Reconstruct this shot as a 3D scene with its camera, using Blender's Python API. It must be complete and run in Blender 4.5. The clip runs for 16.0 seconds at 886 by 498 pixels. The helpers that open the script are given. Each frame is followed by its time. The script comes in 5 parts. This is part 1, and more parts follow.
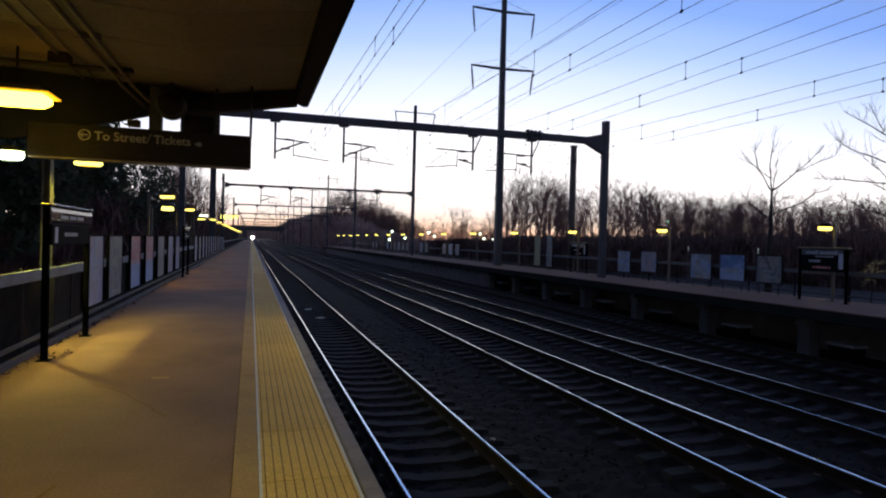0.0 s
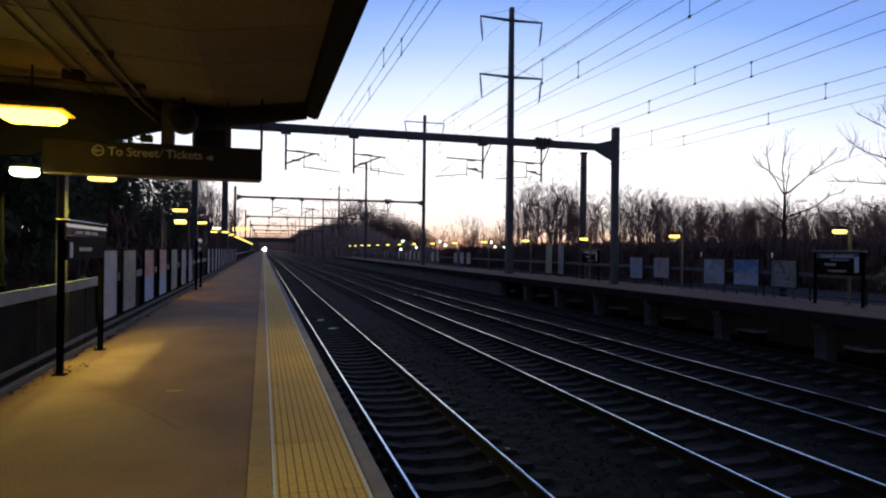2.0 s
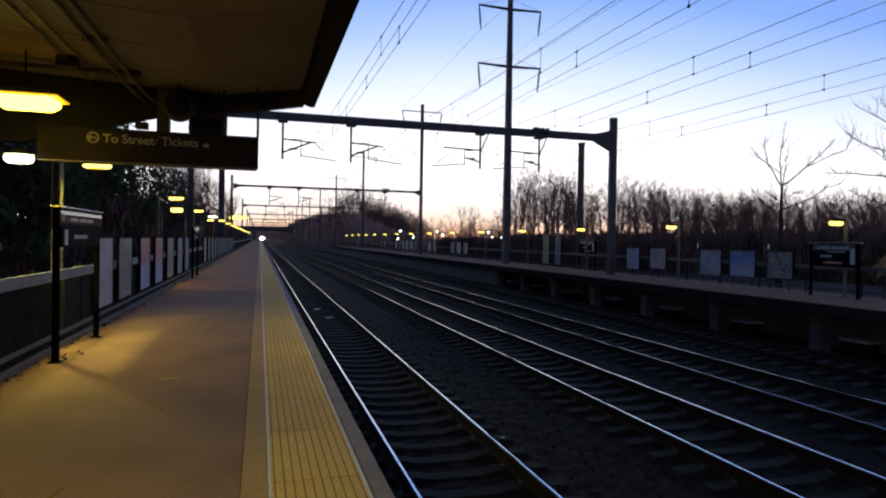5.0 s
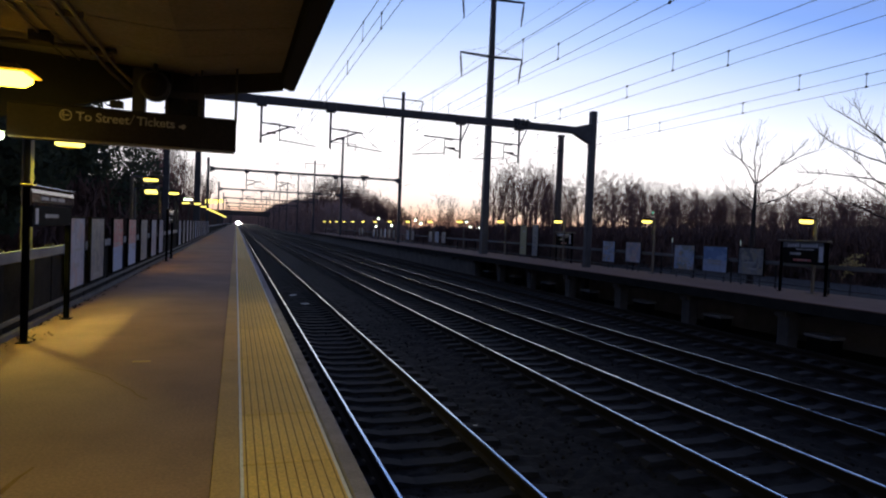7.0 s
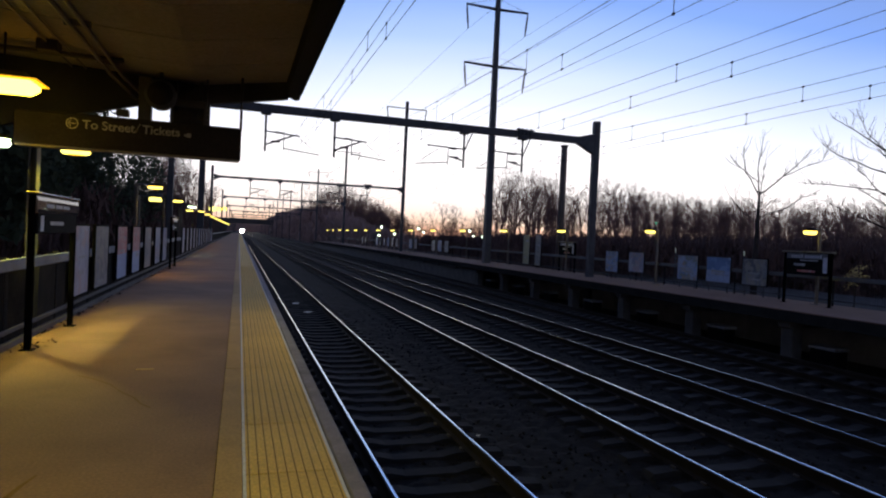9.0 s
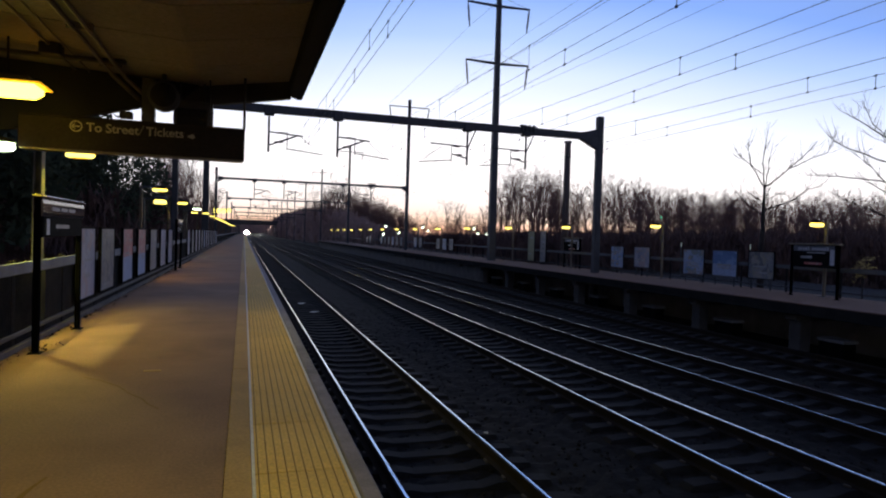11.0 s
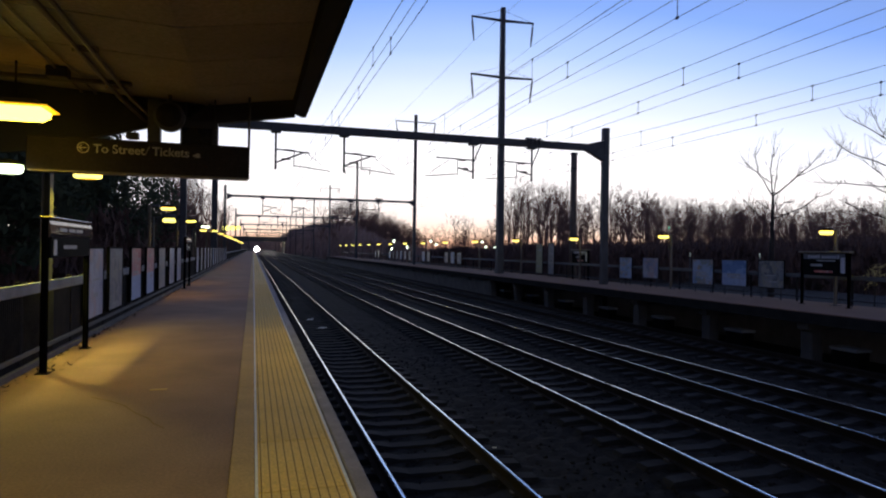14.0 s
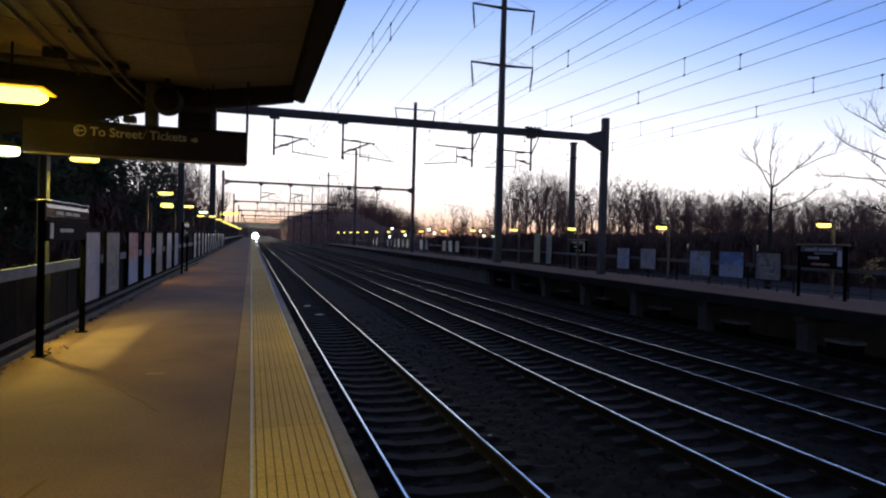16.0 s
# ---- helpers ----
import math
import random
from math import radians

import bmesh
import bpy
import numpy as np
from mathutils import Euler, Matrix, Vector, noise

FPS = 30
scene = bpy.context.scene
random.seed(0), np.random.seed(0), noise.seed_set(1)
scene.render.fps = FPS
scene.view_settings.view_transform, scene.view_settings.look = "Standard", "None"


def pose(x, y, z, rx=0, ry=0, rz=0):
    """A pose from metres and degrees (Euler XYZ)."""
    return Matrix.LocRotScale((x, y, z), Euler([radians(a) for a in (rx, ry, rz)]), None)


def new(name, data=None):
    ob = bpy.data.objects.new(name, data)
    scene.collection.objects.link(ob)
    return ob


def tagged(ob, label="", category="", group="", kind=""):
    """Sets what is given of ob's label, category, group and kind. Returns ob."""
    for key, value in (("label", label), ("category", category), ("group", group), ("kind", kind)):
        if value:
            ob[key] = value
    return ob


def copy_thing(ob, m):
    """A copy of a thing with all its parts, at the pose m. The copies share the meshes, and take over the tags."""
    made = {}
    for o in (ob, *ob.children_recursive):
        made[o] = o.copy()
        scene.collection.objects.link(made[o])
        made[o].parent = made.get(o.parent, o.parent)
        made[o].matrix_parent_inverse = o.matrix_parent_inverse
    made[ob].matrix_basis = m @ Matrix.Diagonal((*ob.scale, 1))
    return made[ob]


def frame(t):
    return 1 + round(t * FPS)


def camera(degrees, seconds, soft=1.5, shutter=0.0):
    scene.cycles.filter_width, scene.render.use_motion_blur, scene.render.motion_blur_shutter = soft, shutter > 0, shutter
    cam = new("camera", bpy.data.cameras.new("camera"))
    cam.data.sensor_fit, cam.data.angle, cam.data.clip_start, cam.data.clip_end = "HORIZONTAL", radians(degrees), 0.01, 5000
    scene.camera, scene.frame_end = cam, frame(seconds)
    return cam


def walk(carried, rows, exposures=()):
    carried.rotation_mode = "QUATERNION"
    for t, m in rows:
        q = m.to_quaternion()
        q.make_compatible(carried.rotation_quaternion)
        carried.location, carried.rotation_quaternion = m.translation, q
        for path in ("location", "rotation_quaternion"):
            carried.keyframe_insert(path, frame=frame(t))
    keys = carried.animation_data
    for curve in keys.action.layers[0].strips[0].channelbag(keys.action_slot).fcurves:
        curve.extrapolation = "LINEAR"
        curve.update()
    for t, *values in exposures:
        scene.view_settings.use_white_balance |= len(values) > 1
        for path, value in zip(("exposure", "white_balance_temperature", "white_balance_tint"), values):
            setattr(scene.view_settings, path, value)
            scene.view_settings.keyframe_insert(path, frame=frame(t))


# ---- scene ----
# ---- camera: hand-held on the platform, about 1.6 m above the deck ----
PATH = [
    (0, pose(-0.004, 0.009, 1.589, 89.370, -1.523, -16.715)),
    (0.5, pose(-0.004, 0.011, 1.591, 89.538, -1.496, -16.727)),
    (1, pose(-0.001, -0.001, 1.596, 89.790, -1.322, -16.648)),
    (1.5, pose(0.000, 0.000, 1.592, 90.091, -1.130, -16.554)),
    (2, pose(-0.001, 0.008, 1.595, 90.142, -0.674, -15.716)),
    (2.5, pose(-0.006, 0.018, 1.594, 90.127, -0.948, -15.458)),
    (3, pose(0.003, 0.018, 1.591, 90.151, -1.127, -15.347)),
    (3.5, pose(0.005, 0.013, 1.591, 90.153, -1.253, -15.432)),
    (4, pose(0.012, 0.015, 1.585, 90.143, -0.942, -15.740)),
    (4.2, pose(0.008, 0.012, 1.593, 90.005, -0.904, -15.759)),
    (6.3, pose(0.015, 0.022, 1.574, 88.214, -2.292, -17.456)),
    (6.5, pose(0.013, 0.008, 1.573, 88.159, -2.754, -17.552)),
    (7, pose(0.010, -0.009, 1.581, 88.329, -2.359, -17.923)),
    (7.5, pose(-0.001, -0.009, 1.577, 88.769, -2.921, -18.036)),
    (8, pose(-0.013, -0.009, 1.581, 89.060, -2.697, -17.806)),
    (8.5, pose(-0.009, -0.014, 1.578, 89.091, -2.626, -17.636)),
    (9, pose(-0.001, -0.011, 1.588, 89.109, -2.658, -17.668)),
    (9.2, pose(-0.012, 0.008, 1.585, 89.183, -2.815, -17.749)),
    (11.3, pose(0.001, 0.012, 1.573, 88.883, -1.684, -17.195)),
    (11.5, pose(0.008, -0.001, 1.577, 88.860, -1.728, -17.106)),
    (12, pose(0.017, -0.023, 1.581, 88.926, -1.690, -16.966)),
    (12.5, pose(0.020, -0.017, 1.581, 89.070, -1.316, -16.806)),
    (13, pose(0.026, -0.018, 1.592, 89.412, -1.124, -16.693)),
    (13.5, pose(0.032, -0.002, 1.583, 89.834, -0.955, -16.588)),
    (14, pose(0.049, -0.005, 1.584, 90.141, -0.865, -16.500)),
    (14.5, pose(0.064, -0.002, 1.585, 90.234, -0.864, -16.396)),
    (15, pose(0.068, 0.006, 1.579, 90.158, -0.902, -16.401)),
    (15.5, pose(0.077, 0.001, 1.574, 89.893, -1.389, -16.591)),
    (16, pose(0.057, 0.002, 1.577, 89.112, -1.552, -16.671)),
]
cam = camera(69.34, 16.0, soft=2.1)
walk(cam, PATH, exposures=[(0, 0.1), (16, 0.1)])

# ---- sky at dusk: afterglow low ahead, deep blue above, dark behind ----
world = bpy.data.worlds.new("dusk_sky")
scene.world = world
world.use_nodes = True
wn, wl = world.node_tree.nodes, world.node_tree.links
wn.clear()


def fill_ramp(ramp, stops):
    el = ramp.color_ramp.elements
    while len(el) > 1:
        el.remove(el[-1])
    el[0].position, el[0].color = stops[0][0], (*stops[0][1], 1)
    for pos, col in stops[1:]:
        e = el.new(pos)
        e.color = (*col, 1)


w_co = wn.new("ShaderNodeTexCoord")
w_sep = wn.new("ShaderNodeSeparateXYZ")
wl.new(w_co.outputs["Generated"], w_sep.inputs[0])
w_ramp = wn.new("ShaderNodeValToRGB")
fill_ramp(w_ramp, [(0.0, (0.74, 0.34, 0.26)), (0.012, (1.02, 0.54, 0.35)), (0.028, (1.14, 0.82, 0.63)), (0.046, (1.13, 0.96, 0.88)), (0.075, (1.15, 1.07, 1.05)), (0.15, (1.2, 1.16, 1.2)),
                   (0.235, (0.88, 0.95, 1.15)), (0.34, (0.48, 0.65, 1.05)), (0.44, (0.26, 0.44, 0.98)), (0.7, (0.15, 0.23, 0.50)), (1.0, (0.12, 0.16, 0.32))])
w_dot = wn.new("ShaderNodeVectorMath")
w_dot.operation = "DOT_PRODUCT"
wl.new(w_co.outputs["Generated"], w_dot.inputs[0])
w_dot.inputs[1].default_value = (math.sin(radians(14)), math.cos(radians(14)), 0)
w_az = wn.new("ShaderNodeMapRange")
w_az.inputs["From Min"].default_value, w_az.inputs["From Max"].default_value = -0.6, 0.75
w_az.inputs["To Min"].default_value, w_az.inputs["To Max"].default_value = 0.6, 1.0
wl.new(w_dot.outputs["Value"], w_az.inputs["Value"])
# the pale band sinks lower away from the afterglow
w_low = wn.new("ShaderNodeVectorMath")
w_low.operation = "DOT_PRODUCT"
wl.new(w_co.outputs["Generated"], w_low.inputs[0])
w_low.inputs[1].default_value = (math.sin(radians(17)), math.cos(radians(17)), 0)
w_sink = wn.new("ShaderNodeMapRange")
w_sink.inputs["From Min"].default_value, w_sink.inputs["From Max"].default_value = 0.72, 1.0
w_sink.inputs["To Min"].default_value, w_sink.inputs["To Max"].default_value = 1.85, 1.0
wl.new(w_low.outputs["Value"], w_sink.inputs["Value"])
w_z = wn.new("ShaderNodeMath")
w_z.operation = "MULTIPLY"
wl.new(w_sep.outputs["Z"], w_z.inputs[0])
wl.new(w_sink.outputs["Result"], w_z.inputs[1])
wl.new(w_z.outputs["Value"], w_ramp.inputs[0])
w_mul = wn.new("ShaderNodeVectorMath")
w_mul.operation = "SCALE"
wl.new(w_ramp.outputs["Color"], w_mul.inputs[0])
wl.new(w_az.outputs["Result"], w_mul.inputs["Scale"])
w_cloud = wn.new("ShaderNodeTexNoise")
w_cloud.inputs["Scale"].default_value, w_cloud.inputs["Detail"].default_value = 2.2, 3.0
w_stretch = wn.new("ShaderNodeMapping")
w_stretch.inputs["Scale"].default_value = (1.0, 1.0, 7.0)
wl.new(w_co.outputs["Generated"], w_stretch.inputs["Vector"])
wl.new(w_stretch.outputs["Vector"], w_cloud.inputs["Vector"])
w_cm = wn.new("ShaderNodeMapRange")
w_cm.inputs["To Min"].default_value, w_cm.inputs["To Max"].default_value = 0.92, 1.08
wl.new(w_cloud.outputs["Fac"], w_cm.inputs["Value"])
w_mul2 = wn.new("ShaderNodeVectorMath")
w_mul2.operation = "SCALE"
wl.new(w_mul.outputs["Vector"], w_mul2.inputs[0])
wl.new(w_cm.outputs["Result"], w_mul2.inputs["Scale"])
w_bg = wn.new("ShaderNodeBackground")
w_bg.inputs["Strength"].default_value = 1.0
wl.new(w_mul2.outputs["Vector"], w_bg.inputs["Color"])
w_out = wn.new("ShaderNodeOutputWorld")
wl.new(w_bg.outputs["Background"], w_out.inputs["Surface"])

SODIUM = (1.0, 0.78, 0.05)
AMBER = (1.0, 0.62, 0.10)
LAMP_W, FAR_LAMP_W, CANOPY_W, WHITE_W = 15.0, 7.0, 24.0, 86.0


def lamp_light(name, x, y, z, watts, size, colour=SODIUM, tilt=(0, 0), spread=150):
    """The light of a lamp that hangs at its place and shines down."""
    d = bpy.data.lights.new(name, "AREA")
    d.shape, d.size, d.energy, d.color, d.spread = "DISK", size, watts, colour, radians(spread)
    ob = new(name, d)
    ob.matrix_world = pose(x, y, z, tilt[0], tilt[1], 0)
    return ob


# ---- materials ----
def surf(name, c1, c2, scale=3.0, rough=0.7, metal=0.0, bump=0.15, fine=60.0, stain=0.0, stain_col=(0.02, 0.018, 0.015), spec=0.5, vary=0.0, rough_var=0.12, stretch=(1, 1, 1)):
    """A procedural surface: broad patches, fine grain, stains, bump."""
    m = bpy.data.materials.new(name)
    m.use_nodes = True
    n, l = m.node_tree.nodes, m.node_tree.links
    bsdf = n["Principled BSDF"]
    co = n.new("ShaderNodeTexCoord")
    mp = n.new("ShaderNodeMapping")
    mp.inputs["Scale"].default_value = stretch
    l.new(co.outputs["Object"], mp.inputs["Vector"])
    big = n.new("ShaderNodeTexNoise")
    big.inputs["Scale"].default_value, big.inputs["Detail"].default_value = scale, 6
    small = n.new("ShaderNodeTexNoise")
    small.inputs["Scale"].default_value, small.inputs["Detail"].default_value = fine, 4
    for t in (big, small):
        l.new(mp.outputs["Vector"], t.inputs["Vector"])
    mix = n.new("ShaderNodeMix")
    mix.data_type = "RGBA"
    mix.inputs["A"].default_value, mix.inputs["B"].default_value = (*c1, 1), (*c2, 1)
    mr = n.new("ShaderNodeMapRange")
    mr.inputs["From Min"].default_value, mr.inputs["From Max"].default_value = 0.3, 0.7
    l.new(big.outputs["Fac"], mr.inputs["Value"])
    l.new(mr.outputs["Result"], mix.inputs["Factor"])
    grain = n.new("ShaderNodeMix")
    grain.data_type, grain.blend_type = "RGBA", "MULTIPLY"
    grain.inputs["Factor"].default_value = 0.5
    l.new(mix.outputs["Result"], grain.inputs["A"])
    gr = n.new("ShaderNodeMapRange")
    gr.inputs["From Min"].default_value, gr.inputs["From Max"].default_value = 0.3, 0.7
    gr.inputs["To Min"].default_value, gr.inputs["To Max"].default_value = 0.55, 1.3
    l.new(small.outputs["Fac"], gr.inputs["Value"])
    l.new(gr.outputs["Result"], grain.inputs["B"])
    col = grain.outputs["Result"]
    if stain:
        st = n.new("ShaderNodeTexNoise")
        st.inputs["Scale"].default_value, st.inputs["Detail"].default_value, st.inputs["Roughness"].default_value = scale * 0.45, 8, 0.65
        l.new(mp.outputs["Vector"], st.inputs["Vector"])
        sr = n.new("ShaderNodeMapRange")
        sr.inputs["From Min"].default_value, sr.inputs["From Max"].default_value = 0.52, 0.72
        sr.inputs["To Max"].default_value = stain
        l.new(st.outputs["Fac"], sr.inputs["Value"])
        sm = n.new("ShaderNodeMix")
        sm.data_type = "RGBA"
        sm.inputs["B"].default_value = (*stain_col, 1)
        l.new(col, sm.inputs["A"])
        l.new(sr.outputs["Result"], sm.inputs["Factor"])
        col = sm.outputs["Result"]
    if vary:
        oi = n.new("ShaderNodeObjectInfo")
        vr = n.new("ShaderNodeMapRange")
        vr.inputs["To Min"].default_value, vr.inputs["To Max"].default_value = 1 - vary, 1 + vary
        l.new(oi.outputs["Random"], vr.inputs["Value"])
        vm = n.new("ShaderNodeVectorMath")
        vm.operation = "SCALE"
        l.new(col, vm.inputs[0])
        l.new(vr.outputs["Result"], vm.inputs["Scale"])
        col = vm.outputs["Vector"]
    l.new(col, bsdf.inputs["Base Color"])
    rr = n.new("ShaderNodeMapRange")
    rr.inputs["To Min"].default_value, rr.inputs["To Max"].default_value = max(0.02, rough - rough_var), min(1, rough + rough_var)
    l.new(small.outputs["Fac"], rr.inputs["Value"])
    l.new(rr.outputs["Result"], bsdf.inputs["Roughness"])
    bsdf.inputs["Metallic"].default_value = metal
    bsdf.inputs["Specular IOR Level"].default_value = spec
    if bump:
        bp = n.new("ShaderNodeBump")
        bp.inputs["Strength"].default_value, bp.inputs["Distance"].default_value = bump, 0.01
        l.new(small.outputs["Fac"], bp.inputs["Height"])
        l.new(bp.outputs["Normal"], bsdf.inputs["Normal"])
    return m


def glow(name, colour, strength):
    m = bpy.data.materials.new(name)
    m.use_nodes = True
    b = m.node_tree.nodes["Principled BSDF"]
    b.inputs["Base Color"].default_value = (*colour, 1)
    b.inputs["Emission Color"].default_value = (*colour, 1)
    b.inputs["Emission Strength"].default_value = strength
    return m


M_DECK = surf("deck_concrete", (0.228, 0.134, 0.085), (0.30, 0.18, 0.115), 0.9, 0.85, fine=45, stain=0.45, stain_col=(0.10, 0.066, 0.046), spec=0.2)
M_BAND = surf("coping_concrete", (0.37, 0.225, 0.080), (0.46, 0.290, 0.110), 1.2, 0.8, fine=50, stain=0.6, stain_col=(0.31, 0.21, 0.105), vary=0.1, spec=0.3)
M_EDGE = surf("edge_concrete", (0.20, 0.165, 0.165), (0.29, 0.245, 0.245), 3.0, 0.8, fine=70, stain=0.6, stain_col=(0.09, 0.075, 0.06), vary=0.08, spec=0.25)
M_TACT = surf("tactile_yellow", (0.66, 0.410, 0.085), (0.76, 0.495, 0.12), 1.6, 0.7, fine=40, stain=0.4, stain_col=(0.45, 0.31, 0.11), vary=0.12, spec=0.3)
# brown for the painted shade between dome rows, and for the deck cracks
M_GROOVE = surf("furrow_shade_and_crack", (0.17, 0.095, 0.028), (0.24, 0.140, 0.042), 6.0, 0.9, fine=80, spec=0.15)
M_CAULK = surf("pale_joint", (0.62, 0.58, 0.50), (0.72, 0.68, 0.60), 5.0, 0.6, fine=60, stain=0.3, stain_col=(0.3, 0.26, 0.2))
M_DARKWALL = surf("platform_face", (0.19, 0.17, 0.165), (0.28, 0.255, 0.245), 1.5, 0.9, fine=20, stain=0.5)
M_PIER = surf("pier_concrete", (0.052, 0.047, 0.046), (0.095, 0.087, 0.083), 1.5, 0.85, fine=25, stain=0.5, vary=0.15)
M_FOOT = surf("footing_concrete", (0.24, 0.24, 0.25), (0.36, 0.36, 0.37), 2.0, 0.85, fine=30, stain=0.4)
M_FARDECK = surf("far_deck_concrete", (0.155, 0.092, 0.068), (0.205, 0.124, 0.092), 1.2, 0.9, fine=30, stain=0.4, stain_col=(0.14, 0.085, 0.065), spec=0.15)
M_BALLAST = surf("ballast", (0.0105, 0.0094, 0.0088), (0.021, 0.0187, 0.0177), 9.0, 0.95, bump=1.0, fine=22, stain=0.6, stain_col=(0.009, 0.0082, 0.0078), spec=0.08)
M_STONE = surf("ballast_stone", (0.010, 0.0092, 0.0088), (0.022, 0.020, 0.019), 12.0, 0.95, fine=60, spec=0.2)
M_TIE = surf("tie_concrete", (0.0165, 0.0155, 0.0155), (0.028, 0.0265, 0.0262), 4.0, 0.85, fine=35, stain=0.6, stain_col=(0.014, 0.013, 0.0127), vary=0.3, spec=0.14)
M_RAILTOP = surf("rail_polished", (0.78, 0.81, 0.87), (0.86, 0.88, 0.92), 0.6, 0.10, metal=1.0, bump=0.02, fine=8, rough_var=0.05, stretch=(1, 0.05, 1))
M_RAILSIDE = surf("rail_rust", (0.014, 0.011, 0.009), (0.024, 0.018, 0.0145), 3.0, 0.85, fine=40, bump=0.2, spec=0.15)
M_CLIP = surf("clip_steel", (0.05, 0.04, 0.035), (0.08, 0.065, 0.055), 8.0, 0.7, fine=60)
M_EARTH = surf("earth", (0.034, 0.030, 0.024), (0.056, 0.050, 0.040), 0.25, 0.95, fine=6, bump=0.6, spec=0.1)
M_STEEL = surf("dark_steel", (0.033, 0.036, 0.046), (0.052, 0.056, 0.068), 2.5, 0.6, fine=30, stain=0.5, stain_col=(0.05, 0.04, 0.038), spec=0.35)
M_WOODPOLE = surf("pole_wood", (0.075, 0.058, 0.05), (0.12, 0.092, 0.08), 1.5, 0.9, fine=30, stretch=(6, 6, 0.6))
M_WIRE = surf("wire_copper", (0.03, 0.032, 0.035), (0.05, 0.05, 0.05), 1.0, 0.6, fine=10, bump=0)
M_INSUL = surf("insulator", (0.05, 0.035, 0.03), (0.08, 0.06, 0.05), 6.0, 0.3, fine=30, bump=0)
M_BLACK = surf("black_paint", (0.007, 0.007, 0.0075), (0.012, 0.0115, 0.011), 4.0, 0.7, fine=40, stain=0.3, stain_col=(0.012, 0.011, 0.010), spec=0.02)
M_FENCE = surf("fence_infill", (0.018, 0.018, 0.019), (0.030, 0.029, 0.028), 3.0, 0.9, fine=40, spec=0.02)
M_RAILPALE = surf("pale_galvanised_rail", (0.15, 0.155, 0.175), (0.21, 0.215, 0.24), 3.0, 0.6, metal=0.1, spec=0.2, fine=40, stain=0.3, stain_col=(0.12, 0.1, 0.08))
M_RAILGREY = surf("galvanised_rail", (0.095, 0.10, 0.108), (0.135, 0.14, 0.148), 3.0, 0.6, metal=0.1, spec=0.15, fine=40, stain=0.3, stain_col=(0.12, 0.1, 0.08))
M_KERB = surf("kerb_concrete", (0.09, 0.085, 0.08), (0.14, 0.132, 0.124), 2.0, 0.85, fine=40, stain=0.5, stain_col=(0.07, 0.06, 0.05))
M_SOFFIT = surf("soffit_panel", (0.235, 0.199, 0.165), (0.315, 0.265, 0.222), 1.0, 0.75, fine=20, stain=0.5, stain_col=(0.20, 0.155, 0.12), vary=0.04)
M_FASCIA = surf("fascia_metal", (0.030, 0.026, 0.022), (0.048, 0.042, 0.036), 2.0, 0.6, fine=30, stain=0.3, spec=0.3)
M_PIPE = surf("conduit_paint", (0.16, 0.125, 0.095), (0.22, 0.175, 0.135), 3.0, 0.5, fine=30, stain=0.3)
M_HEADER = surf("header_enamel", (0.040, 0.027, 0.023), (0.060, 0.042, 0.035), 3.0, 0.09, metal=0.0, spec=0.5, rough_var=0.02, fine=30, bump=0.01, stain=0.3, stain_col=(0.12, 0.09, 0.075))
M_SIGN = surf("sign_brown", (0.018, 0.014, 0.011), (0.027, 0.021, 0.017), 3.0, 0.65, fine=30, spec=0.04)
M_LETTER = surf("sign_lettering", (0.222, 0.186, 0.126), (0.276, 0.234, 0.162), 4.0, 0.5, fine=40, bump=0)
M_TRIM = surf("sign_trim", (0.13, 0.105, 0.075), (0.18, 0.15, 0.105), 4.0, 0.4, metal=0.4, fine=40)
M_PAPER = surf("poster_pale", (0.38, 0.40, 0.46), (0.46, 0.48, 0.55), 2.0, 0.4, fine=15, bump=0.02, stain=0.2, stain_col=(0.27, 0.29, 0.34))
M_PAPERGREY = surf("poster_grey", (0.22, 0.23, 0.25), (0.34, 0.35, 0.37), 2.5, 0.4, fine=12, bump=0.02, stain=0.4, stain_col=(0.15, 0.15, 0.17))
M_PAPERGREEN = surf("poster_green", (0.22, 0.23, 0.12), (0.29, 0.29, 0.17), 2.5, 0.4, fine=12, bump=0.02)
M_INK = surf("poster_ink", (0.06, 0.07, 0.09), (0.10, 0.11, 0.13), 3.0, 0.5, fine=20, bump=0)
M_BARK = surf("bark", (0.030, 0.025, 0.024), (0.050, 0.042, 0.040), 3.0, 0.95, fine=25, bump=0.3, spec=0.1)
M_DARKBARK = surf("dark_bark", (0.034, 0.027, 0.022), (0.056, 0.045, 0.037), 3.0, 0.95, fine=25, bump=0.3, spec=0.08)
M_ASPHALT = surf("asphalt", (0.028, 0.026, 0.027), (0.044, 0.041, 0.041), 0.5, 0.75, fine=30, bump=0.3, stain=0.4, stain_col=(0.025, 0.025, 0.027), spec=0.06)
# leaf colour with the yellow lamplight on the shrub painted in
M_LAMPLIT_SHRUB = surf("lamplit_shrub_leaf", (0.40, 0.29, 0.075), (0.50, 0.37, 0.12), 2.0, 0.7, fine=12, bump=0)
M_TWIG = surf("winter_twigs", (0.125, 0.074, 0.066), (0.18, 0.108, 0.096), 0.3, 0.95, fine=9, bump=0, spec=0.05)
# far brush, its colour paled to put distance haze into it
M_HAZED_BRUSH = surf("hazed_brush", (0.27, 0.185, 0.17), (0.39, 0.275, 0.25), 0.3, 0.95, fine=6, bump=0, spec=0.05)
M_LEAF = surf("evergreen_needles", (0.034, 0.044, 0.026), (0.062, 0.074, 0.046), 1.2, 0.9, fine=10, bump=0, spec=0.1)
